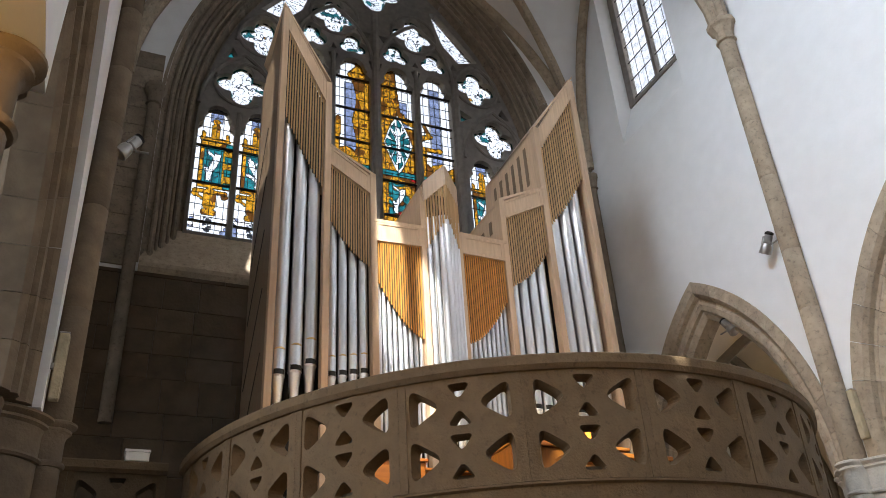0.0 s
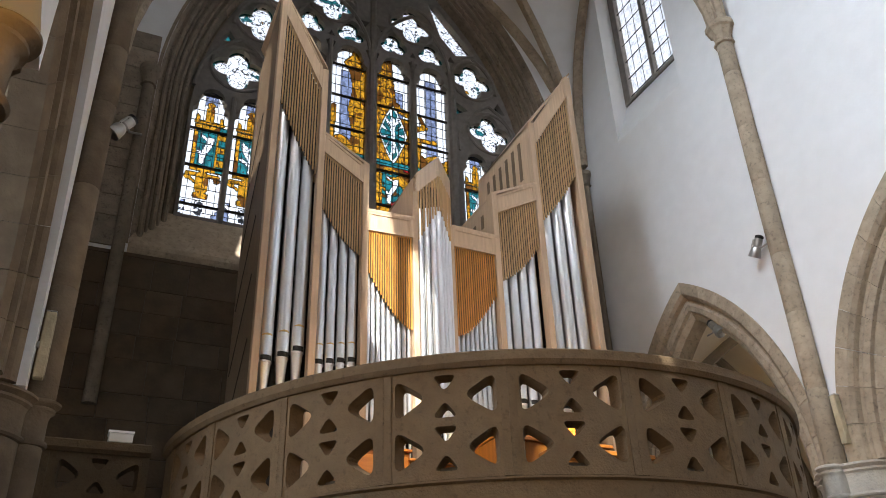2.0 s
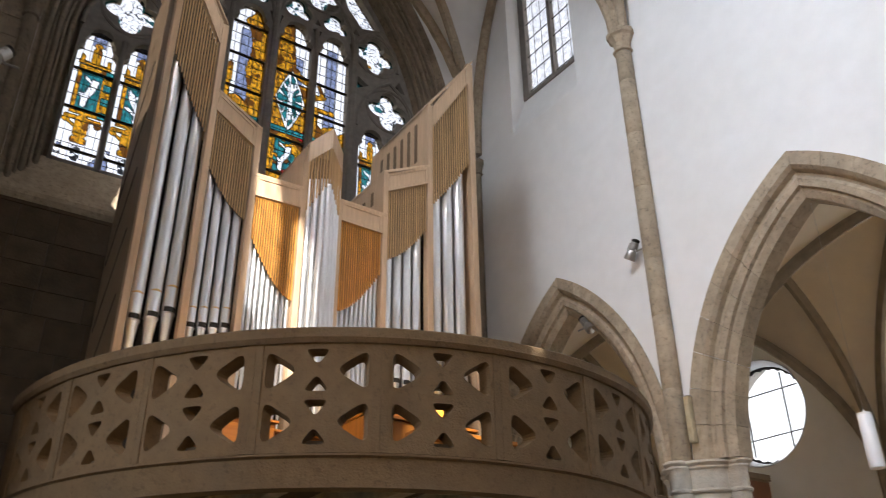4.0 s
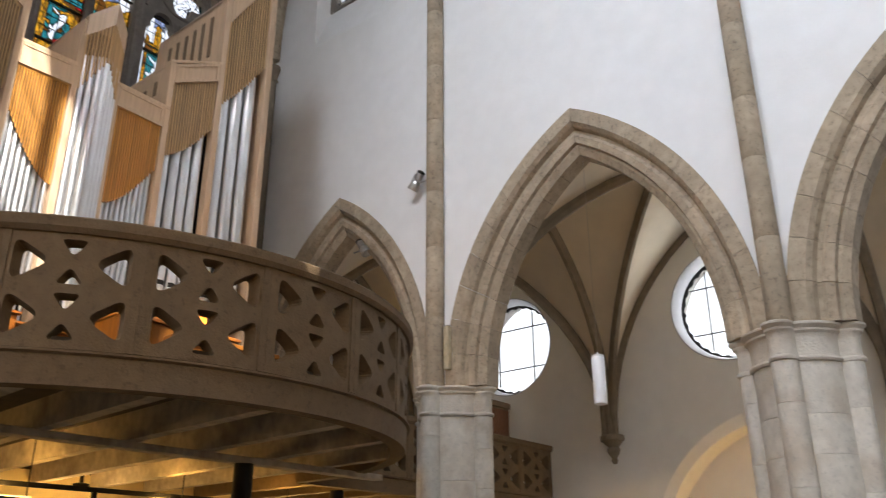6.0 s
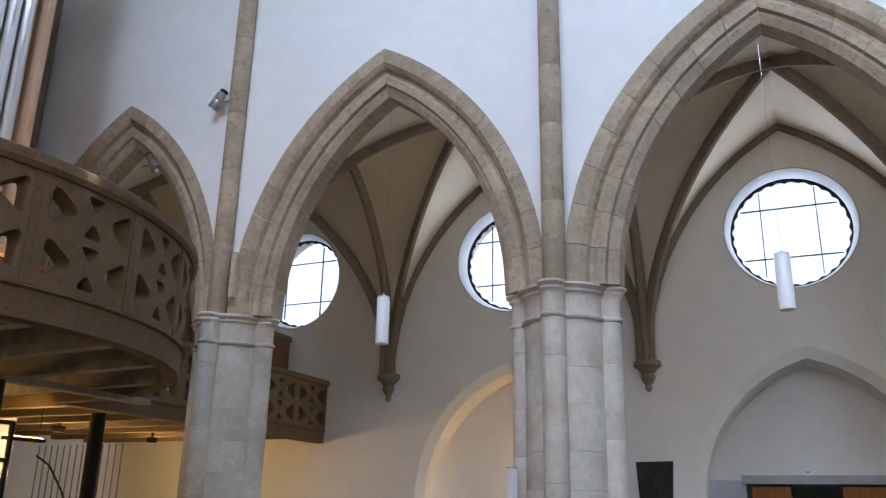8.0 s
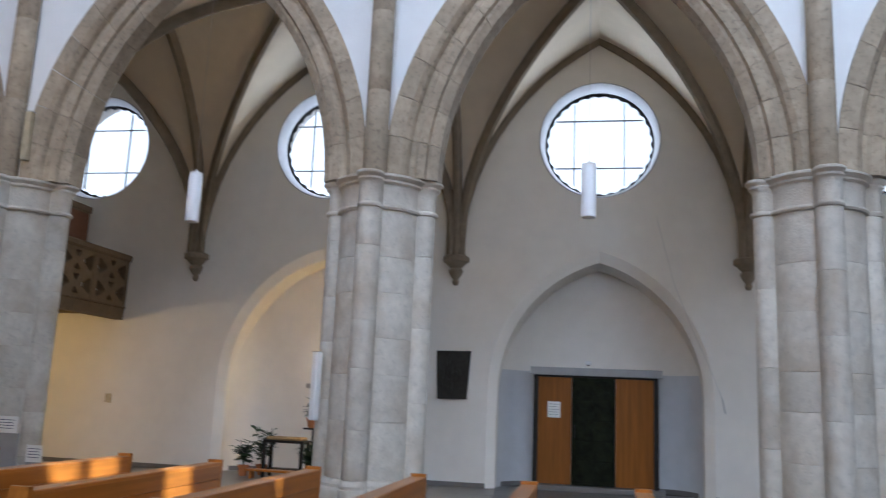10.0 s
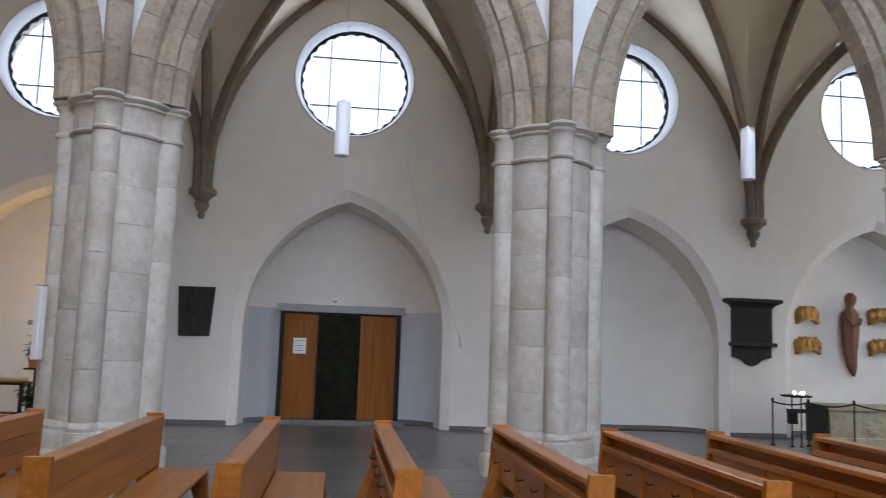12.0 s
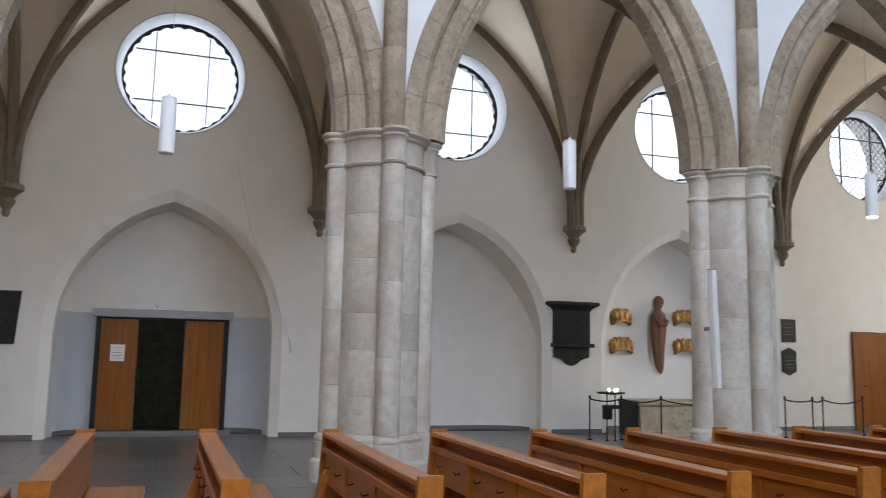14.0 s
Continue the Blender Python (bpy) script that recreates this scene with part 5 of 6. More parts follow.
lamp("console_light", "POINT", pose(-8.2, 5.75, FOOT + 1.25), 22, (1.0, 0.6, 0.25), radius=0.1)
lamp("console_light", "POINT", pose(-8.2, 3.4, FOOT + 1.2), 14, (1.0, 0.75, 0.5), radius=0.1)

# bench box beside the gallery's edge
bx = thing("document_box", pose(-9.95, 0.55, RAIL), "small pale box lying on the gallery parapet", "box")
part("body", B(-0.1, 0.1, -0.13, 0.13, 0, 0.10, 0.006), M["paper"], bx)
part("lid", B(-0.11, 0.11, -0.14, 0.14, 0.10, 0.13, 0.004), M["white"], bx)


# ---- below the gallery ----
def post(x, y, r=0.11):
    p = thing("gallery_post", pose(x, y, 0), "dark round post carrying the gallery", "post", "gallery posts")
    part("shaft", turned(bmesh.new(), [(r, 0), (r, SLAB_FOOT - 0.06)], 16), M["iron"], p, "", True)
    part("foot_plate", turned(bmesh.new(), [(r * 1.5, 0), (r * 1.5, 0.03)], 16), M["iron"], p)


for _y in (3.0, 6.5):
    post(-8.43, _y, 0.12)
post(-9.9, 9.5)
post(-9.9, 12.6)


def partition(y0, y1, x):
    p = thing("glass_partition", pose(x, 0, 0), "steel framed glass partition below the gallery", "partition")
    n = 6
    w = (y1 - y0) / n
    for k in range(n + 1):
        part("frame_post", B(-0.03, 0.03, y0 + k * w - 0.03, y0 + k * w + 0.03, 0, 2.75, 0.004), M["iron"], p)
    for z in (0.03, 2.2, 2.72):
        part("frame_rail", B(-0.028, 0.028, y0, y1, z - 0.03, z + 0.03, 0.004), M["iron"], p)
    for k in range(n):
        g = part("pane", B(-0.004, 0.004, y0 + k * w + 0.03, y0 + (k + 1) * w - 0.03, 0.06, 2.17), M["pane"], p)
        g.visible_shadow = False


partition(0.2, 8.6, -10.6)
structure("wall_back_of_gallery", B(-13.3, -13.2, -0.3, 10.0, 0, PANEL_FOOT - 0.06), M["yellow_wall"], "ochre plastered wall below the gallery", "wall")
for _x, _y in ((-10.5, 2.2), (-10.5, 4.6), (-10.5, 6.8), (-10.8, 9.0)):
    f = thing("uplight", pose(_x, _y, 2.50), "warm uplight washing the concrete joists", "lamp", "uplights")
    part("housing", B(-0.06, 0.06, -0.35, 0.35, 0, 0.05, 0.005), M["iron"], f)
    part("tube", B(-0.03, 0.03, -0.32, 0.32, 0.05, 0.07, 0.004), M["glow"], f)
    part("rod", turned(bmesh.new(), [(0.008, 0.0), (0.008, 0.85)], 6, -0.05, 0.3), M["iron"], f)
    lamp("uplight_lamp", "AREA", look((_x, _y, 2.60), (_x + 0.15, _y, 5)), 5, (1.0, 0.55, 0.13), size=0.12, size_y=0.7)
for _x, _y in ((-12.3, 3.4), (-12.3, 6.5), (-12.6, 11.2), (-12.6, 13.6)):
    lamp("uplight_lamp", "POINT", pose(_x, _y, 2.45), 18 if _y < 10 else 36, (1.0, 0.60, 0.20), radius=0.12)
    f = thing("uplight", pose(_x, _y, 2.72), "round warm ceiling lamp below the gallery", "lamp", "ceiling lamps")
    part("disc", turned(bmesh.new(), [(0.10, 0.15), (0.12, 0.2), (0.12, 0.25), (0.03, 0.27), (0.03, 0.6)], 16), M["iron"], f)
for _y in [9.2 + 0.95 * k for k in range(7)]:
    structure("joist", B(-15.8, GX - 0.3, _y - 0.09, _y + 0.09, SLAB_FOOT + 0.02, PANEL_FOOT - 0.062), M["concrete"], "cast concrete joist of the aisle gallery", "beam")


def stairs():
    s = thing("staircase", pose(-14.6, 12.9, 0), "dark winding stair with iron railing below the gallery", "stairs")
    for k in range(10):
        part("step", B(0.0 + 0.27 * k, 0.30 + 0.27 * k, -0.5, 0.6, 1.62 - 0.18 * k - 0.05 - 0.06, 1.62 - 0.18 * k, 0.008), M["slate"], s)
    bm = bmesh.new()
    loft(bm, [[(0, y, 1.55), (2.7, y, 0.0), (0.0, y, 0.0), (-0.6, y, 0.0), (-0.6, y, 1.55)] for y in (0.42, 0.5)])
    part("string_wall", bm, M["yellow_wall"], s)
    for k in range(14):
        part("baluster", turned(bmesh.new(), [(0.011, 1.2 - 0.08 * k), (0.011, 2.75)], 6, 0.15 + 0.17 * k, -0.45), M["iron"], s)
    bm = bmesh.new()
    tube(bm, [(0.1, -0.45, 2.55), (0.5, -0.45, 2.35), (0.9, -0.45, 1.9), (1.3, -0.45, 1.3), (2.4, -0.45, 1.0)], 0.022, 8)
    part("handrail", bm, M["iron"], s)
    for k in range(7):
        part("baluster", turned(bmesh.new(), [(0.011, 0.35), (0.011, 1.15)], 6, 2.5 + 0.18 * k, 0.5), M["iron"], s)
    part("handrail", B(2.4, 3.7, 0.485, 0.515, 1.14, 1.17), M["iron"], s)


stairs()


tall = thing("tall_cabinet", pose(-10.6, 15.08, PANEL_FOOT + 0.02), "tall red-brown wooden cabinet on the aisle gallery", "cabinet")
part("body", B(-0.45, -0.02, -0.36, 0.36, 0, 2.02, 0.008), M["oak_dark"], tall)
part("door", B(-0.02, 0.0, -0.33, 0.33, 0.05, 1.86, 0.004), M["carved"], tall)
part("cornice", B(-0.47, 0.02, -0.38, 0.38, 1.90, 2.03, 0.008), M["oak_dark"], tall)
cord = thing("wall_cable", pose(0, 0, 0), "thin grey cable hanging down the plaster wall", "cable")
part("cord", tube(bmesh.new(), [(1.13, YW - 0.012, 5.26), (1.45, YW - 0.012, 3.95), (1.80, YW - 0.012, 3.04), (2.12, YW - 0.012, 2.28), (2.28, YW - 0.012, 1.85)], 0.003, 6), M["reveal"], cord)
part("pull", tube(bmesh.new(), [(2.28, YW - 0.016, 1.86), (2.33, YW - 0.016, 1.58)], 0.009, 8), M["grey_board"], cord)

# ---- door in the portal ----
def portal_door():
    d = thing("door_1", pose(0, YW + 0.57, 0), "wide brown veneer door with dark bronze centre leaf under grey lintel", "door", kind="structure")
    part("lintel", B(-1.27, 1.26, -0.09, 0.10, 2.19, 2.34, 0.006), M["grey_board"], d)
    for x0, x1 in ((-1.20, -1.11), (1.10, 1.19)):
        part("jamb", B(x0, x1, -0.05, 0.10, 0.10, 2.19, 0.004), M["iron"], d)
    part("panel", B(-1.11, -0.46, -0.01, 0.05, 0.11, 2.15, 0.004), M["door_wood"], d)
    part("panel", B(0.38, 1.10, -0.01, 0.05, 0.11, 2.15, 0.004), M["door_wood"], d)
    part("head_rail", B(-1.11, 1.10, -0.02, 0.06, 2.15, 2.19), M["iron"], d)
    leaf = part("bronze_leaf", B(-0.45, 0.37, -0.04, 0.05, 0.11, 2.15, 0.006), M["bronze"], d, "dark bronze relief leaf")
    for i in range(2):
        for j in range(5):
            x, z = -0.38 + 0.35 * i, 0.18 + 0.385 * j
            part("relief_field", B(x + 0.012, x + 0.338, -0.047, -0.039, z + 0.012, z + 0.373, 0.004), M["bronze"], leaf)
    part("handle", tube(bmesh.new(), [(-0.40, -0.07, 1.0), (-0.40, -0.07, 1.25)], 0.012, 8), M["iron"], leaf)
    part("threshold", B(-1.30, 1.30, -0.22, 0.12, 0.0, 0.10, 0.008), M["skirting"], d)
    part("casing", B(-1.19, 1.18, 0.10, 0.53, 0.0, 2.30, 0.004), M["grey_board"], d)
    n = thing("notice_sheet", pose(-0.80, YW + 0.555, 1.52), "framed white notice sheet on the door", "sign")
    part("sheet", B(-0.125, 0.125, -0.012, 0.0, -0.155, 0.155, 0.003), M["paper"], n)
    for k in range(5):
        part("text_bar", B(-0.09, 0.09 - 0.02 * (k % 2), -0.014, -0.0121, 0.10 - 0.05 * k, 0.107 - 0.05 * k), M["ink"], n)
    s = thing("sensor_box", pose(-0.15, YW + 1.10, 2.47), "small white sensor box above the lintel", "sensor")
    part("body", B(-0.06, 0.06, -0.05, 0.045, -0.03, 0.04, 0.01), M["white"], s)
    part("lens", turned(bmesh.new(), [(0.025, -0.04), (0.02, -0.05), (0.005, -0.055)], 10, 0, -0.02), M["iron"], s)


portal_door()


# ---- aisle wall: reliefs, epitaph, statue ----
def wall_relief():
    r = thing("bronze_plaque", pose(-2.74, YW, 2.1), "dark bronze relief plaque hung on the wall", "plaque")
    bm = bmesh.new()
    loft(bm, [[(-0.285, y, -0.47), (0.285, y, -0.46), (0.345, y, 0.47), (-0.335, y, 0.46)] for y in (-0.045, -0.002)])
    part("slab", bm, M["slate"], r)
    random.seed(8)
    for k in range(9):
        bm = bmesh.new()
        x, z = random.uniform(-0.15, 0.15), random.uniform(-0.28, 0.3)
        loft(bm, [[(x + q * a * math.cos(t), -0.045 - d, z + q * b * math.sin(t)) for t in [2 * math.pi * i / 10 for i in range(10)]] for a, b in ((random.uniform(0.03, 0.09), random.uniform(0.06, 0.16)),) for q, d in ((1, 0), (0.8, 0.018), (0.35, 0.026))])
        part("relief_form", bm, M["slate"], r)


wall_relief()


def epitaph():
    e = thing("epitaph", pose(8.30, YW, 0), "black slate epitaph with cornice, shelf and pointed foot", "epitaph")
    part("tablet", B(-0.43, 0.43, -0.09, 0, 1.9, 2.62, 0.008), M["slate"], e)
    part("sunk_field", B(-0.36, 0.36, -0.10, -0.088, 1.95, 2.57, 0.003), M["slate"], e)
    bm = bmesh.new()
    loft(bm, [[(-w, -d, z), (w, -d, z), (w, 0, z), (-w, 0, z)] for w, d, z in ((0.44, 0.09, 2.60), (0.47, 0.12, 2.65), (0.54, 0.17, 2.69), (0.60, 0.22, 2.72), (0.60, 0.22, 2.77), (0.55, 0.18, 2.79))])
    part("cornice", bm, M["slate"], e)
    part("shelf", B(-0.48, 0.50, -0.17, 0, 1.82, 1.90, 0.01), M["slate"], e)
    part("plinth", B(-0.42, 0.42, -0.07, 0, 1.60, 1.82, 0.006), M["slate"], e)
    bm = bmesh.new()
    loft(bm, [[(x, y, z) for x, z in ((-0.40, 1.60), (-0.22, 1.55), (-0.12, 1.46), (0, 1.42), (0.12, 1.46), (0.22, 1.55), (0.40, 1.60))] for y in (-0.06, 0)])
    part("foot", bm, M["slate"], e)


epitaph()


def statue():
    bm = bmesh.new()
    rings = []
    prof = [(0.02, 0.03, 0.0, 0.05), (0.07, 0.06, 0.08, 0.03), (0.11, 0.09, 0.2, 0.0), (0.15, 0.11, 0.5, -0.02), (0.19, 0.13, 0.85, -0.01), (0.20, 0.14, 1.1, 0.0), (0.21, 0.15, 1.25, 0.01), (0.20, 0.13, 1.36, 0.0),
            (0.10, 0.09, 1.44, -0.01), (0.075, 0.075, 1.49, -0.01), (0.10, 0.10, 1.56, 0.01), (0.115, 0.115, 1.64, 0.02), (0.11, 0.11, 1.72, 0.02), (0.05, 0.05, 1.79, 0.01)]
    for a, b, z, dx in prof:
        fold = 0.10 if z < 1.2 else 0.02
        rings.append([(dx + a * (1 + fold * math.sin(7 * t + z * 2)) * math.cos(t), b * (1 + fold * math.sin(7 * t + z * 2)) * math.sin(t), z) for t in [2 * math.pi * i / 36 for i in range(36)]])
    loft(bm, rings)
    tube(bm, [(-0.15, -0.05, 1.28), (-0.10, -0.15, 1.08), (0.06, -0.17, 1.12), (0.12, -0.15, 1.22)], 0.05, 8)
    ob = part("wall_statue", bm, M["carved"], None, "", True)
    ob.matrix_basis = pose(10.88, YW + 0.58, 1.27, 0, 0, 12)
    tagged(ob, "red-brown carved wooden figure mounted on the niche wall", "statue")


statue()


def crown_relief(x, z, w):
    c = thing("gilded_relief", pose(x, YW + niche_depth(x - NICHES[3], 0.75) + 0.02, z, 0, 0, -9 * (x - NICHES[3])), "gilded carved wooden relief fragment with small pinnacles", "relief", "gilded reliefs")
    bm = bmesh.new()
    n = 14
    top = [(-w / 2 + w * i / n, 0.10 + 0.05 * math.sin(i * 2.4) + 0.03 * (i % 2)) for i in range(n + 1)]
    bot = [(w / 2 * 0.86 - w * 0.86 * i / 8, -0.17 + 0.045 * math.sin(math.pi * i / 8)) for i in range(9)]
    sag = lambda q: -0.11 * (2 * q / w) ** 2 + 0.03
    loop = [(q, z + sag(q)) for q, z in top + bot]
    loft(bm, [[(a, 0, b) for a, b in loop], [(a, -0.10, b) for a, b in loop], [(a * 0.9, -0.15, b * 0.85) for a, b in loop]])
    part("carving", bm, M["gilt"], c)
    for k in range(4):
        xx = -w * 0.36 + w * 0.24 * k
        part("arch_form", turned(bmesh.new(), [(0.045, -0.12 + sag(xx)), (0.06, -0.02 + sag(xx)), (0.045, 0.07 + sag(xx)), (0.02, 0.13 + sag(xx)), (0.004, 0.15 + sag(xx))], 8, xx, -0.12), M["gilt"], c)
    part("band", loft(bmesh.new(), [[(q, y, z + sag(q)) for y, z in ((-0.17, -0.15), (-0.11, -0.15), (-0.11, -0.11), (-0.17, -0.11))] for q in [w * 0.42 * i / 5 for i in range(-5, 6)]]), M["gilt"], c)


for _x, _z, _w in ((9.93, 2.57, 0.60), (9.94, 1.92, 0.68), (11.66, 2.60, 0.60), (11.68, 1.93, 0.64)):
    crown_relief(_x, _z, _w)


def sarcophagus():
    s = thing("stone_sarcophagus", pose(10.4, 15.3, 0), "yellow sandstone chest with carved relief front", "sarcophagus")
    bm = bmesh.new()
    loft(bm, [[(-a, -b, z), (a, -b, z), (a, b, z), (-a, b, z)] for a, b, z in ((1.06, 0.36, 0), (1.06, 0.36, 0.12), (1.02, 0.33, 0.14), (1.08, 0.38, 0.62), (1.12, 0.42, 0.66), (1.12, 0.42, 0.75))])
    part("chest", bm, M["sandstone"], s)
    random.seed(3)
    for k in range(16):
        x, z = random.uniform(-0.6, 0.9), random.uniform(0.24, 0.55)
        a, b = random.uniform(0.05, 0.14), random.uniform(0.03, 0.09)
        bm = bmesh.new()
        loft(bm, [[(x + q * a * math.cos(t), -0.345 - d, z + q * b * math.sin(t)) for t in [2 * math.pi * i / 10 for i in range(10)]] for q, d in ((1, -0.02), (0.9, 0.02), (0.4, 0.035))])
        part("relief_form", bm, M["sandstone"], s)
    part("end_slab", B(-1.13, -1.10, -0.36, 0.36, 0.02, 0.72, 0.004), M["slate"], s)


sarcophagus()


def chain_barrier(xs, ys, label):
    c = thing("chain_barrier", pose(0, 0, 0), label, "barrier")
    pts = list(zip(xs, ys))
    for x, y in pts:
        p = part("post", turned(bmesh.new(), [(0.05, 0), (0.05, 0.02), (0.014, 0.03), (0.014, 0.80), (0.026, 0.81), (0.026, 0.85), (0.004, 0.88)], 8, x, y), M["iron"], c)
    for (x0, y0), (x1, y1) in zip(pts, pts[1:]):
        line = [(x0 + (x1 - x0) * f, y0 + (y1 - y0) * f, 0.80 - 0.5 * (0.25 - (f - 0.5) ** 2) * min(0.9, math.hypot(x1 - x0, y1 - y0) * 0.6)) for f in [i / 10 for i in range(11)]]
        part("rope", tube(bmesh.new(), line, 0.016, 6), M["iron"], c)


chain_barrier([8.05, 8.70, 9.55, 11.2], [14.7, 14.6, 14.5, 14.5], "black iron posts with sagging rope before the chest")
chain_barrier([12.6, 13.05, 13.6, 14.8], [14.5, 14.2, 14.5, 14.6], "black iron posts with sagging rope beside the aisle door")


def candle_stand():
    c = thing("candle_stand", pose(8.38, 14.45, 0), "black iron votive stand with lit candles and coin box", "candle stand")
    for x in (-0.09, 0.09):
        part("leg", turned(bmesh.new(), [(0.04, 0), (0.04, 0.015), (0.013, 0.02), (0.013, 0.90)], 8, x, 0), M["iron"], c)
    part("tray", turned(bmesh.new(), [(0.05, 0.89), (0.27, 0.91), (0.28, 0.94), (0.26, 0.94), (0.05, 0.915)], 20), M["iron"], c)
    part("coin_box", B(-0.17, -0.02, -0.09, 0.05, 0.42, 0.68, 0.008), M["iron"], c)
    part("ledge", B(-0.17, 0.16, -0.1, 0.06, 0.62, 0.69, 0.006), M["slate"], c)
    for x, y in ((-0.08, -0.08), (0.03, -0.1), (0.13, -0.02), (0.0, 0.08)):
        v = part("candle", turned(bmesh.new(), [(0.022, 0.935), (0.022, 0.965)], 10, x, y), M["paper"], c)
        part("flame", turned(bmesh.new(), [(0.004, 0.965), (0.016, 0.982), (0.003, 1.01)], 8, x, y), M["flame"], v)


candle_stand()
for _x, _z0, _z1, _cut in ((14.06, 2.06, 2.60, False), (14.05, 1.28, 1.93, True)):
    t = thing("wall_tablet", pose(_x, YW, 0), "small dark slate memorial tablet with cut corners" if _cut else "small square dark slate memorial tablet", "tablet")
    bm = bmesh.new()
    k = 0.09 if _cut else 0.0
    loop = [(-0.2, _z0 + k), (0, _z0), (0.2, _z0 + k), (0.2, _z1 - k), (0, _z1), (-0.2, _z1 - k)]
    loft(bm, [[(a, y, b) for a, b in loop] for y in (-0.035, 0)])
    part("slab", bm, M["slate"], t)
    for i in range(4):
        z = _z0 + 0.17 + i * 0.085
        part("text_bar", B(-0.13, 0.13 - 0.03 * (i % 2), -0.037, -0.0351, z, z + 0.012), M["skirting"], t)
d2 = thing("door_2", pose(16.9, YW, 0), "plain honey-brown boarded wooden door in the aisle wall", "door", kind="structure")
part("leaf", B(-0.82, 0.95, -0.05, 0.0, 0.05, 2.30, 0.004), M["door_wood"], d2)
part("jamb", B(-0.95, -0.82, -0.07, 0.0, 0.0, 2.36, 0.004), M["door_wood"], d2)
part("head", B(-0.82, 0.95, -0.07, 0.0, 2.30, 2.36, 0.004), M["door_wood"], d2)
part("handle", tube(bmesh.new(), [(-0.72, -0.10, 1.05), (-0.58, -0.10, 1.05)], 0.012, 8), M["iron"], d2)
sw = thing("wall_box", pose(-10.05, YW, 1.36), "small beige wall box on the aisle wall", "box")
part("cover", B(-0.07, 0.07, -0.03, 0, -0.09, 0.09, 0.008), M["sandstone"], sw)
part("screw", turned(bmesh.new(), [(0.008, 0.05), (0.008, 0.056)], 8, 0, -0.031), M["steel"], sw)


# ---- lamps, loudspeakers, spotlights ----
def pendant(x, z0, z1):
    l = thing("pendant_lamp", pose(x, YP, 0), "white cylindrical glass pendant lamp on a thin wire", "lamp", "pendant lamps")
    part("shade", turned(bmesh.new(), [(0.085, z0), (0.095, z0 + 0.01), (0.095, z1 - 0.04), (0.09, z1 - 0.03)], 24), M["opal"], l, "", True)
    part("cap", turned(bmesh.new(), [(0.092, z1 - 0.03), (0.092, z1), (0.02, z1 + 0.02), (0.01, z1 + 0.05)], 24), M["white"], l, "", True)
    part("wire", turned(bmesh.new(), [(0.003, z1 + 0.04), (0.003, 7.95)], 6), M["steel"], l)


for _x, _low in ((-5.66, 0.09), (-0.11, 0.02), (5.47, 0.0), (11.1, 0.0)):
    pendant(_x, 4.03 - _low, 4.75 - _low)


_end = bpy.data.objects.new("lamp_end", mesh_of("lamp_end", turned(bmesh.new(), [(0.02, 4.005), (0.082, 4.01), (0.082, 4.03), (0.02, 4.035)], 20), M["lamp_white"]))
scene.collection.objects.link(_end)
_end.parent = [o for o in bpy.data.objects if o.name.startswith("pendant_lamp") and o.location.x > 10][0]


def loudspeaker(m, h, mat, label):
    s = thing("column_loudspeaker", m, label, "loudspeaker")
    part("housing", B(-0.05, 0.05, -0.05, 0.05, 0, h, 0.01), mat, s)
    part("grille", B(-0.04, 0.04, -0.056, -0.049, 0.03, h - 0.03, 0.003), mat, s)
    part("end_cap", B(-0.052, 0.052, -0.052, 0.052, h, h + 0.012, 0.003), M["steel"], s)
    part("bracket", B(-0.02, 0.02, 0.05, 0.16, h * 0.5 - 0.03, h * 0.5 + 0.03), M["steel"], s)


loudspeaker(pose(-3.56, 10.30, 1.28, 0, 0, 60), 0.87, M["white"], "white column loudspeaker fixed to the stone pillar")
loudspeaker(pose(7.53, 10.02, 1.20, 0, -2.5, 20), 1.70, M["white"], "long pale column loudspeaker fixed to the stone pillar")
loudspeaker(pose(-8.10, 10.10, 4.74, 0, 0, 0), 0.72, M["sandstone"], "beige column loudspeaker on the nave wall")
loudspeaker(pose(-8.72, -0.38, 4.62, 0, 0, 180), 0.72, M["sandstone"], "beige column loudspeaker on the nave wall")


def spotlight(x, y, z, turn):
    s = thing("spotlight", pose(x, y, z, 0, 0, turn), "small steel spotlight on a bracket beside the shaft", "spotlight")
    part("arm", tube(bmesh.new(), [(0.25, 0, -0.04), (0.10, 0, -0.04), (0.03, 0, 0.10)], 0.016, 6), M["steel"], s)
    can = bmesh.new()
    turned(can, [(0.04, 0.20), (0.07, 0.17), (0.075, 0.04), (0.06, 0.02), (0.085, -0.02), (0.105, -0.15), (0.10, -0.16), (0.06, -0.10)], 16)
    bmesh.ops.rotate(can, verts=can.verts[:], cent=(0, 0, 0), matrix=Matrix.Rotation(radians(36), 3, "Y"))
    part("can", can, M["steel"], s, "", True)
    back = bmesh.new()
    turned(back, [(0.072, 0.17), (0.072, 0.21), (0.03, 0.23)], 14)
    bmesh.ops.rotate(back, verts=back.verts[:], cent=(0, 0, 0), matrix=Matrix.Rotation(radians(36), 3, "Y"))
    part("heat_sink", back, M["iron"], s)
    part("yoke", tube(bmesh.new(), [(-0.02, -0.10, 0.0), (0.06, -0.10, 0.11), (0.06, 0.10, 0.11), (-0.02, 0.10, 0.0)], 0.010, 6), M["steel"], s)


spotlight(-8.74, 10.02, 8.26, 0)
spotlight(-9.0, -0.08, 8.05, 90)
spotlight(-10.35, 10.35, 7.5, 180)


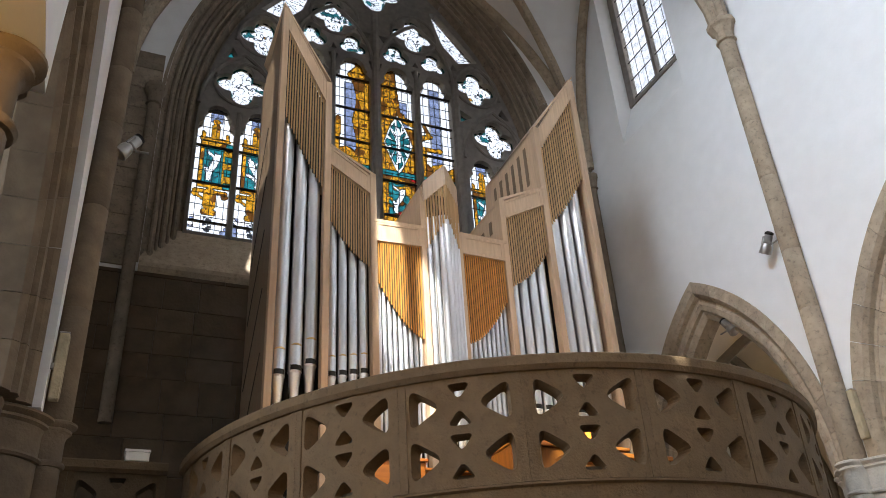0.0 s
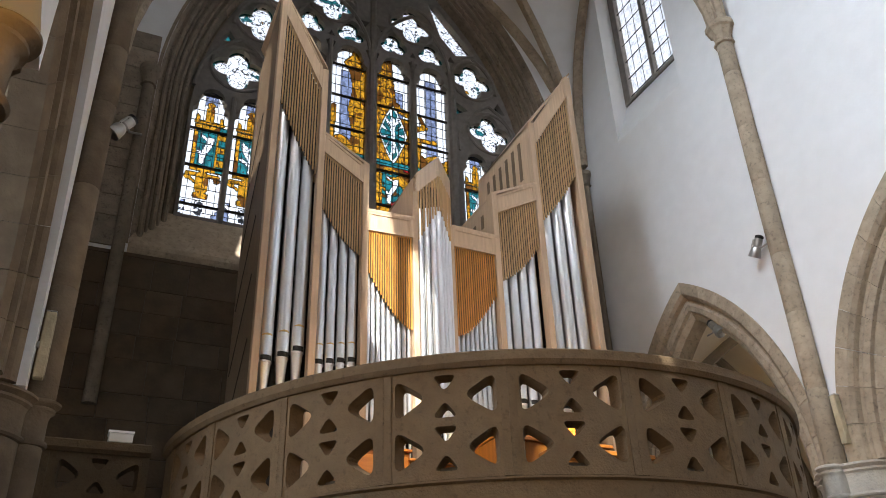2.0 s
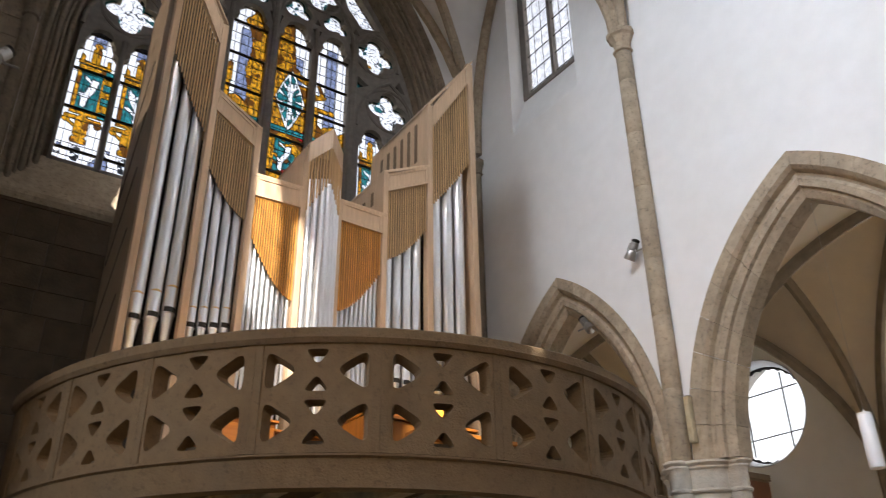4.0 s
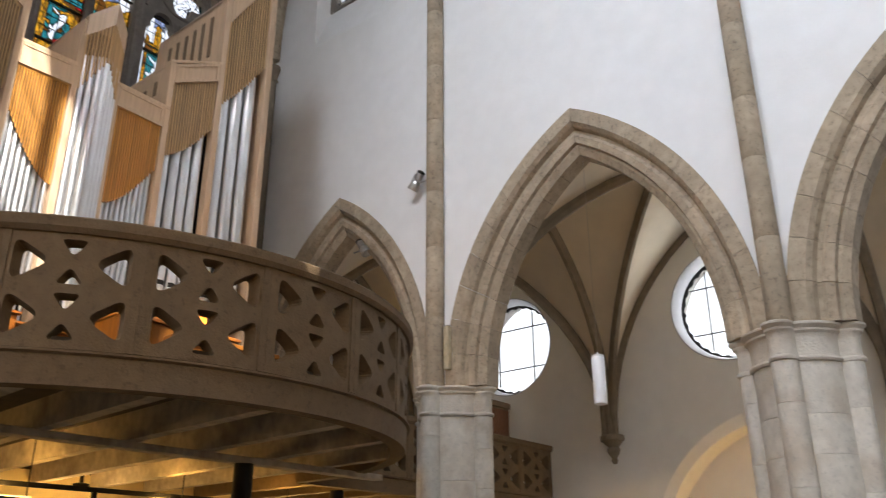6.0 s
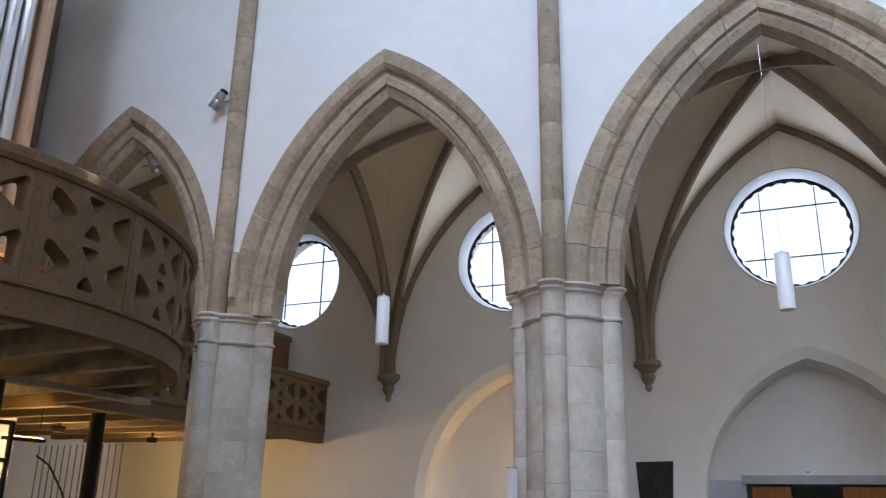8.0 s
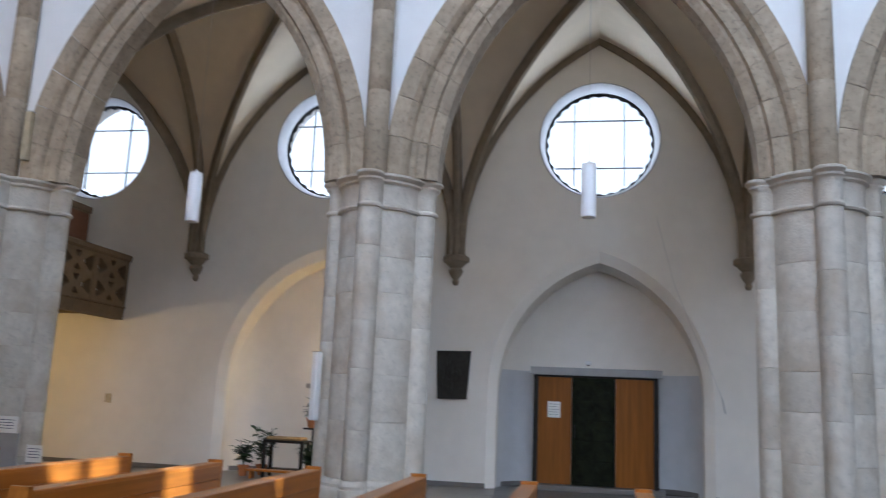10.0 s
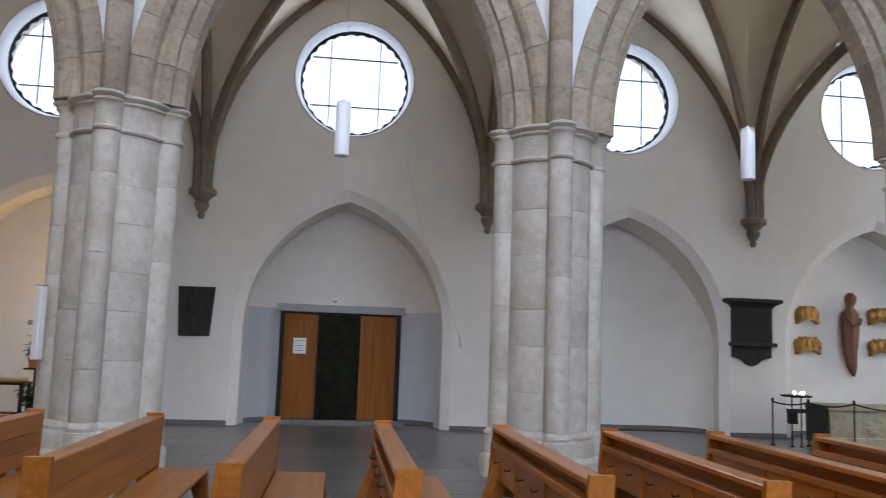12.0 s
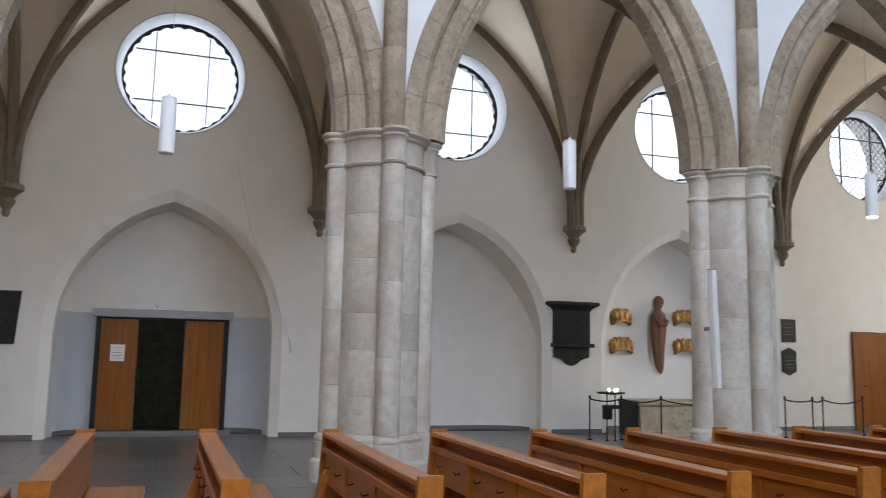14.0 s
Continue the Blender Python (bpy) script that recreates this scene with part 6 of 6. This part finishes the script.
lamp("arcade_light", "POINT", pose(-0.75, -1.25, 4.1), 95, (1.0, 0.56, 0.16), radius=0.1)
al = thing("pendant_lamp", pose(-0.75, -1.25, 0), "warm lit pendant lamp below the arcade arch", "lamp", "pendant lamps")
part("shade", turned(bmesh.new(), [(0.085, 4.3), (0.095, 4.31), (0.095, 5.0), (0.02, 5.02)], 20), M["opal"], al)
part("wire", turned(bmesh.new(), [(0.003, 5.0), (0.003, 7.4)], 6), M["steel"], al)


# ---- niche with table and plants ----
def side_table():
    t = thing("side_table", pose(-5.95, 15.75, 0), "dark wooden side table with straw-coloured cushion top", "table")
    part("tabletop", B(-0.42, 0.42, -0.22, 0.22, 0.66, 0.71, 0.006), M["iron"], t)
    part("cushion", B(-0.36, 0.36, -0.2, 0.2, 0.71, 0.77, 0.02), M["straw"], t)
    for x in (-0.38, 0.38):
        for y in (-0.18, 0.18):
            part("leg", B(x - 0.03, x + 0.03, y - 0.03, y + 0.03, 0, 0.66, 0.004), M["iron"], t)
    part("stretcher", B(-0.38, 0.38, -0.015, 0.015, 0.12, 0.16), M["iron"], t)
    b = thing("kneeling_stool", pose(-6.0, 15.2, 0), "low brown kneeling stool before the table", "stool")
    part("top", B(-0.5, 0.4, -0.13, 0.13, 0.14, 0.18, 0.008), M["pew"], b)
    for x in (-0.4, 0.3):
        part("leg", B(x - 0.02, x + 0.02, -0.1, 0.1, 0, 0.14, 0.004), M["pew"], b)


side_table()


def plant(x, y, z, h, n, seed, label):
    p = thing("potted_plant", pose(x, y, z), label, "plant")
    rnd = random.Random(seed)
    part("pot", turned(bmesh.new(), [(0.07, 0), (0.10, 0.16), (0.115, 0.16), (0.115, 0.2), (0.09, 0.2), (0.085, 0.17)], 16), M["terracotta"], p, "", True)
    for k in range(7):
        a = rnd.uniform(0, 6.28)
        lean = rnd.uniform(0.15, 0.5)
        tip = Vector((math.cos(a) * lean * h * 0.6, math.sin(a) * lean * h * 0.4, h * rnd.uniform(0.65, 1.0)))
        line = [(tip.x * f * f, tip.y * f * f, 0.17 + (tip.z - 0.17) * f) for f in (0, 0.33, 0.66, 1)]
        stem = part("stem", tube(bmesh.new(), line, 0.006, 5), M["leaf"], p)
        for j in range(n):
            f = 0.3 + 0.7 * j / n
            c = Vector((tip.x * f * f, tip.y * f * f, 0.17 + (tip.z - 0.17) * f))
            b = rnd.uniform(0, 6.28)
            out = Vector((math.cos(b), math.sin(b), rnd.uniform(-0.2, 0.6))).normalized()
            side = out.cross(Vector((0, 0, 1))).normalized()
            le, wi = rnd.uniform(0.14, 0.24), rnd.uniform(0.045, 0.07)
            bm = bmesh.new()
            drop = Vector((0, 0, -0.02))
            vs = [bm.verts.new(c + q) for q in (Vector(), out * le * 0.4 + side * wi, out * le * 0.8 + side * wi * 0.7 + drop * 0.5, out * le + drop, out * le * 0.8 - side * wi * 0.7 + drop * 0.5, out * le * 0.4 - side * wi)]
            mid = bm.verts.new(c + out * le * 0.55 - drop * 0.5)
            for i in range(6):
                bm.faces.new((vs[i], vs[(i + 1) % 6], mid))
            part("leaf", bm, M["leaf"], p)


plant(-6.52, 15.95, 0.0, 1.05, 14, 2, "leafy green pot plant on the floor by the table")
plant(-6.75, 15.6, 0.0, 0.7, 12, 4, "low leafy green pot plant on the floor by the table")
plant(-5.45, 15.75, 0.0, 0.7, 13, 5, "leafy green pot plant below the table")
pl = thing("wall_shelf", pose(-5.55, 16.1, 0.92), "small dark shelf bracket holding a flower pot", "shelf")
part("board", B(-0.16, 0.16, -0.16, 0.16, 0, 0.03, 0.004), M["iron"], pl)
part("stand", turned(bmesh.new(), [(0.10, -0.92), (0.10, -0.9), (0.02, -0.88), (0.02, 0.0)], 10), M["iron"], pl)
plant(-5.58, 16.08, 0.95, 0.55, 13, 9, "bushy green plant in a terracotta pot")
lamp("niche_light", "POINT", pose(-4.55, 16.45, 2.35), 26, (1.0, 0.60, 0.20), radius=0.06)
nl = thing("niche_lamp", pose(-4.55, 16.45, 2.39), "warm lamp fixed inside the side niche", "lamp")
part("bulb", turned(bmesh.new(), [(0.01, 0.0), (0.04, 0.04), (0.03, 0.09), (0.01, 0.1)], 12), M["glow"], nl)
part("bracket", B(-0.01, 0.01, 0, 0.25, 0.1, 0.12), M["iron"], nl)


# ---- stands by the pillar ----
def sign_stand(x, y, h, w, label):
    s = thing("sign_stand", pose(x, y, 0), label, "sign")
    part("board", B(-w / 2, w / 2, -0.02, 0.02, 0, h, 0.004), M["grey_board"], s)
    p = part("sheet", B(-w / 2 * 0.95, w / 2 * 0.95, -0.035, -0.025, h, h + 0.21, 0.002), M["paper"], s)
    for k in range(4):
        part("text_bar", B(-w * 0.36, w * (0.36 - 0.06 * (k % 2)), -0.037, -0.0352, h + 0.16 - 0.035 * k, h + 0.168 - 0.035 * k), M["ink"], p)


sign_stand(-7.42, 9.6, 0.96, 0.40, "grey board stand with a printed white sheet")
sign_stand(-6.95, 9.6, 0.62, 0.24, "low stand with a small printed white sheet")
bt = thing("leaflet_table", pose(-7.95, 9.4, 0), "wooden leaflet table with small grey boxes", "table")
part("tabletop", B(-0.45, 0.5, -0.2, 0.2, 0.74, 0.78, 0.006), M["pew"], bt)
for _x in (-0.4, 0.45):
    part("leg", B(_x - 0.03, _x + 0.03, -0.17, 0.17, 0, 0.74, 0.004), M["pew"], bt)
for _k in range(4):
    b = thing("leaflet_box", pose(-8.28 + 0.19 * _k, 9.4, 0.78), "small grey leaflet box on the table", "box", "leaflet boxes")
    part("body", B(-0.075, 0.075, -0.06, 0.06, 0, 0.08, 0.005), M["grey_board"], b)
    part("leaflet", B(-0.06, 0.06, -0.03, 0.03, 0.08, 0.095), M["paper"], b)


# ---- pews ----
PEW_L = 2.93


def build_pew():
    p = thing("pew", pose(0, 0, 0), "honey-brown wooden pew with planked back and book ledge", "pew", "pews of the nave")
    L = PEW_L
    post_line = [(-0.15, 0.0), (-0.03, 0.0), (0.06, 0.45), (0.075, 0.925), (-0.07, 0.925), (-0.10, 0.5)]
    for y in (0.0, L - 0.045):
        bm = bmesh.new()
        loft(bm, [[(x, q, z) for x, z in post_line] for q in (y, y + 0.045)])
        part("end_post", bm, M["pew"], p)
        bm = bmesh.new()
        loft(bm, [[(x, q, z) for x, z in ((0.03, 0.30), (0.36, 0.30), (0.46, 0.0), (0.55, 0.0), (0.50, 0.42), (0.05, 0.42))] for q in (y + 0.05 if y == 0 else y - 0.055, y + 0.10 if y == 0 else y - 0.005)])
        part("seat_bracket", bm, M["pew"], p)
        bm = bmesh.new()
        loft(bm, [[(x, q, z) for x, z in ((-0.08, 0.62), (-0.02, 0.62), (-0.26, 0.0), (-0.34, 0.0))] for q in (y + 0.25 if y == 0 else y - 0.25, y + 0.30 if y == 0 else y - 0.20)])
        part("brace", bm, M["pew"], p)
    for k in range(3):
        z = 0.475 + 0.133 * k
        x = 0.030 + 0.006 * k
        part("back_plank", B(x, x + 0.028, 0.045, L - 0.045, z, z + 0.129, 0.003), M["pew"], p)
    part("top_rail", B(-0.075, 0.072, 0.045, L - 0.045, 0.862, 0.898, 0.006), M["pew"], p)
    part("book_ledge", B(-0.075, 0.03, 0.06, L - 0.06, 0.745, 0.765, 0.003), M["pew"], p)
    part("ledge_lip", B(-0.092, -0.076, 0.06, L - 0.06, 0.735, 0.785, 0.003), M["pew"], p)
    for k in range(3):
        y0 = 0.06 + k * (L - 0.12) / 3
        part("back_panel", B(-0.055, -0.035, y0 + 0.012, y0 + (L - 0.12) / 3 - 0.012, 0.47, 0.742, 0.003), M["pew"], p)
    for k in range(2):
        y0 = 0.06 + (k + 1) * (L - 0.12) / 3
        part("batten", B(-0.075, -0.03, y0 - 0.011, y0 + 0.011, 0.46, 0.743, 0.003), M["pew"], p)
    for k in range(6):
        y = 0.3 + k * (L - 0.6) / 5
        part("hook", tube(bmesh.new(), [(-0.055, y, 0.63), (-0.10, y, 0.62), (-0.11, y, 0.645)], 0.007, 5), M["iron"], p)
    part("seat", B(0.06, 0.50, 0.04, L - 0.04, 0.42, 0.45, 0.006), M["pew"], p)
    part("kneeler", B(-0.52, -0.33, 0.1, L - 0.1, 0.17, 0.20, 0.005), M["pew"], p)
    for y in (0.4, L - 0.4):
        part("kneeler_foot", B(-0.48, -0.37, y, y + 0.04, 0, 0.17), M["pew"], p)
    return p


first = build_pew()
PEW_X = [-4.80, -3.74, -2.67, -1.61, -0.575, 0.41, 1.465, 2.44, 3.41, 4.43, 5.45, 6.45, 7.50]
pew_foot = lambda x: max(4.32, 4.65 - 0.105 * x)      # the row of pew ends runs slightly askew
first.matrix_basis = pose(PEW_X[0], pew_foot(PEW_X[0]), 0)
for _x in PEW_X[1:]:
    copy_thing(first, pose(_x, pew_foot(_x), 0))


# ---- floor slabs ----
random.seed(21)
SLABS = {}
_n = 0
for i in range(-7, 12):
    for j in range(0, 13):
        x, y = i * 1.2 + 0.6 * (j % 2), 4.4 + j * 0.95
        key = "slab"
        if key not in SLABS:
            SLABS[key] = mesh_of("slab", B(0.003, 1.197, 0.003, 0.947, -0.014, 0.0, 0.002), M["floor"])
        shared("slab", SLABS[key], floor, pose(x, y, 0))
bm = bmesh.new()
for i in range(-16, 16):
    for j in range(-9, 0):
        x, y = i * 1.2 + 0.6 * (j % 2), 4.4 + j * 0.95
        box(bm, x + 0.003, x + 1.197, y + 0.003, y + 0.947, -0.014, 0.0)
for i in list(range(-16, -7)) + list(range(12, 16)):
    for j in range(0, 13):
        x, y = i * 1.2 + 0.6 * (j % 2), 4.4 + j * 0.95
        box(bm, x + 0.003, x + 1.197, y + 0.003, y + 0.947, -0.014, 0.0)
tagged(part("slab_field", bm, M["floor"], floor), kind="stuff")
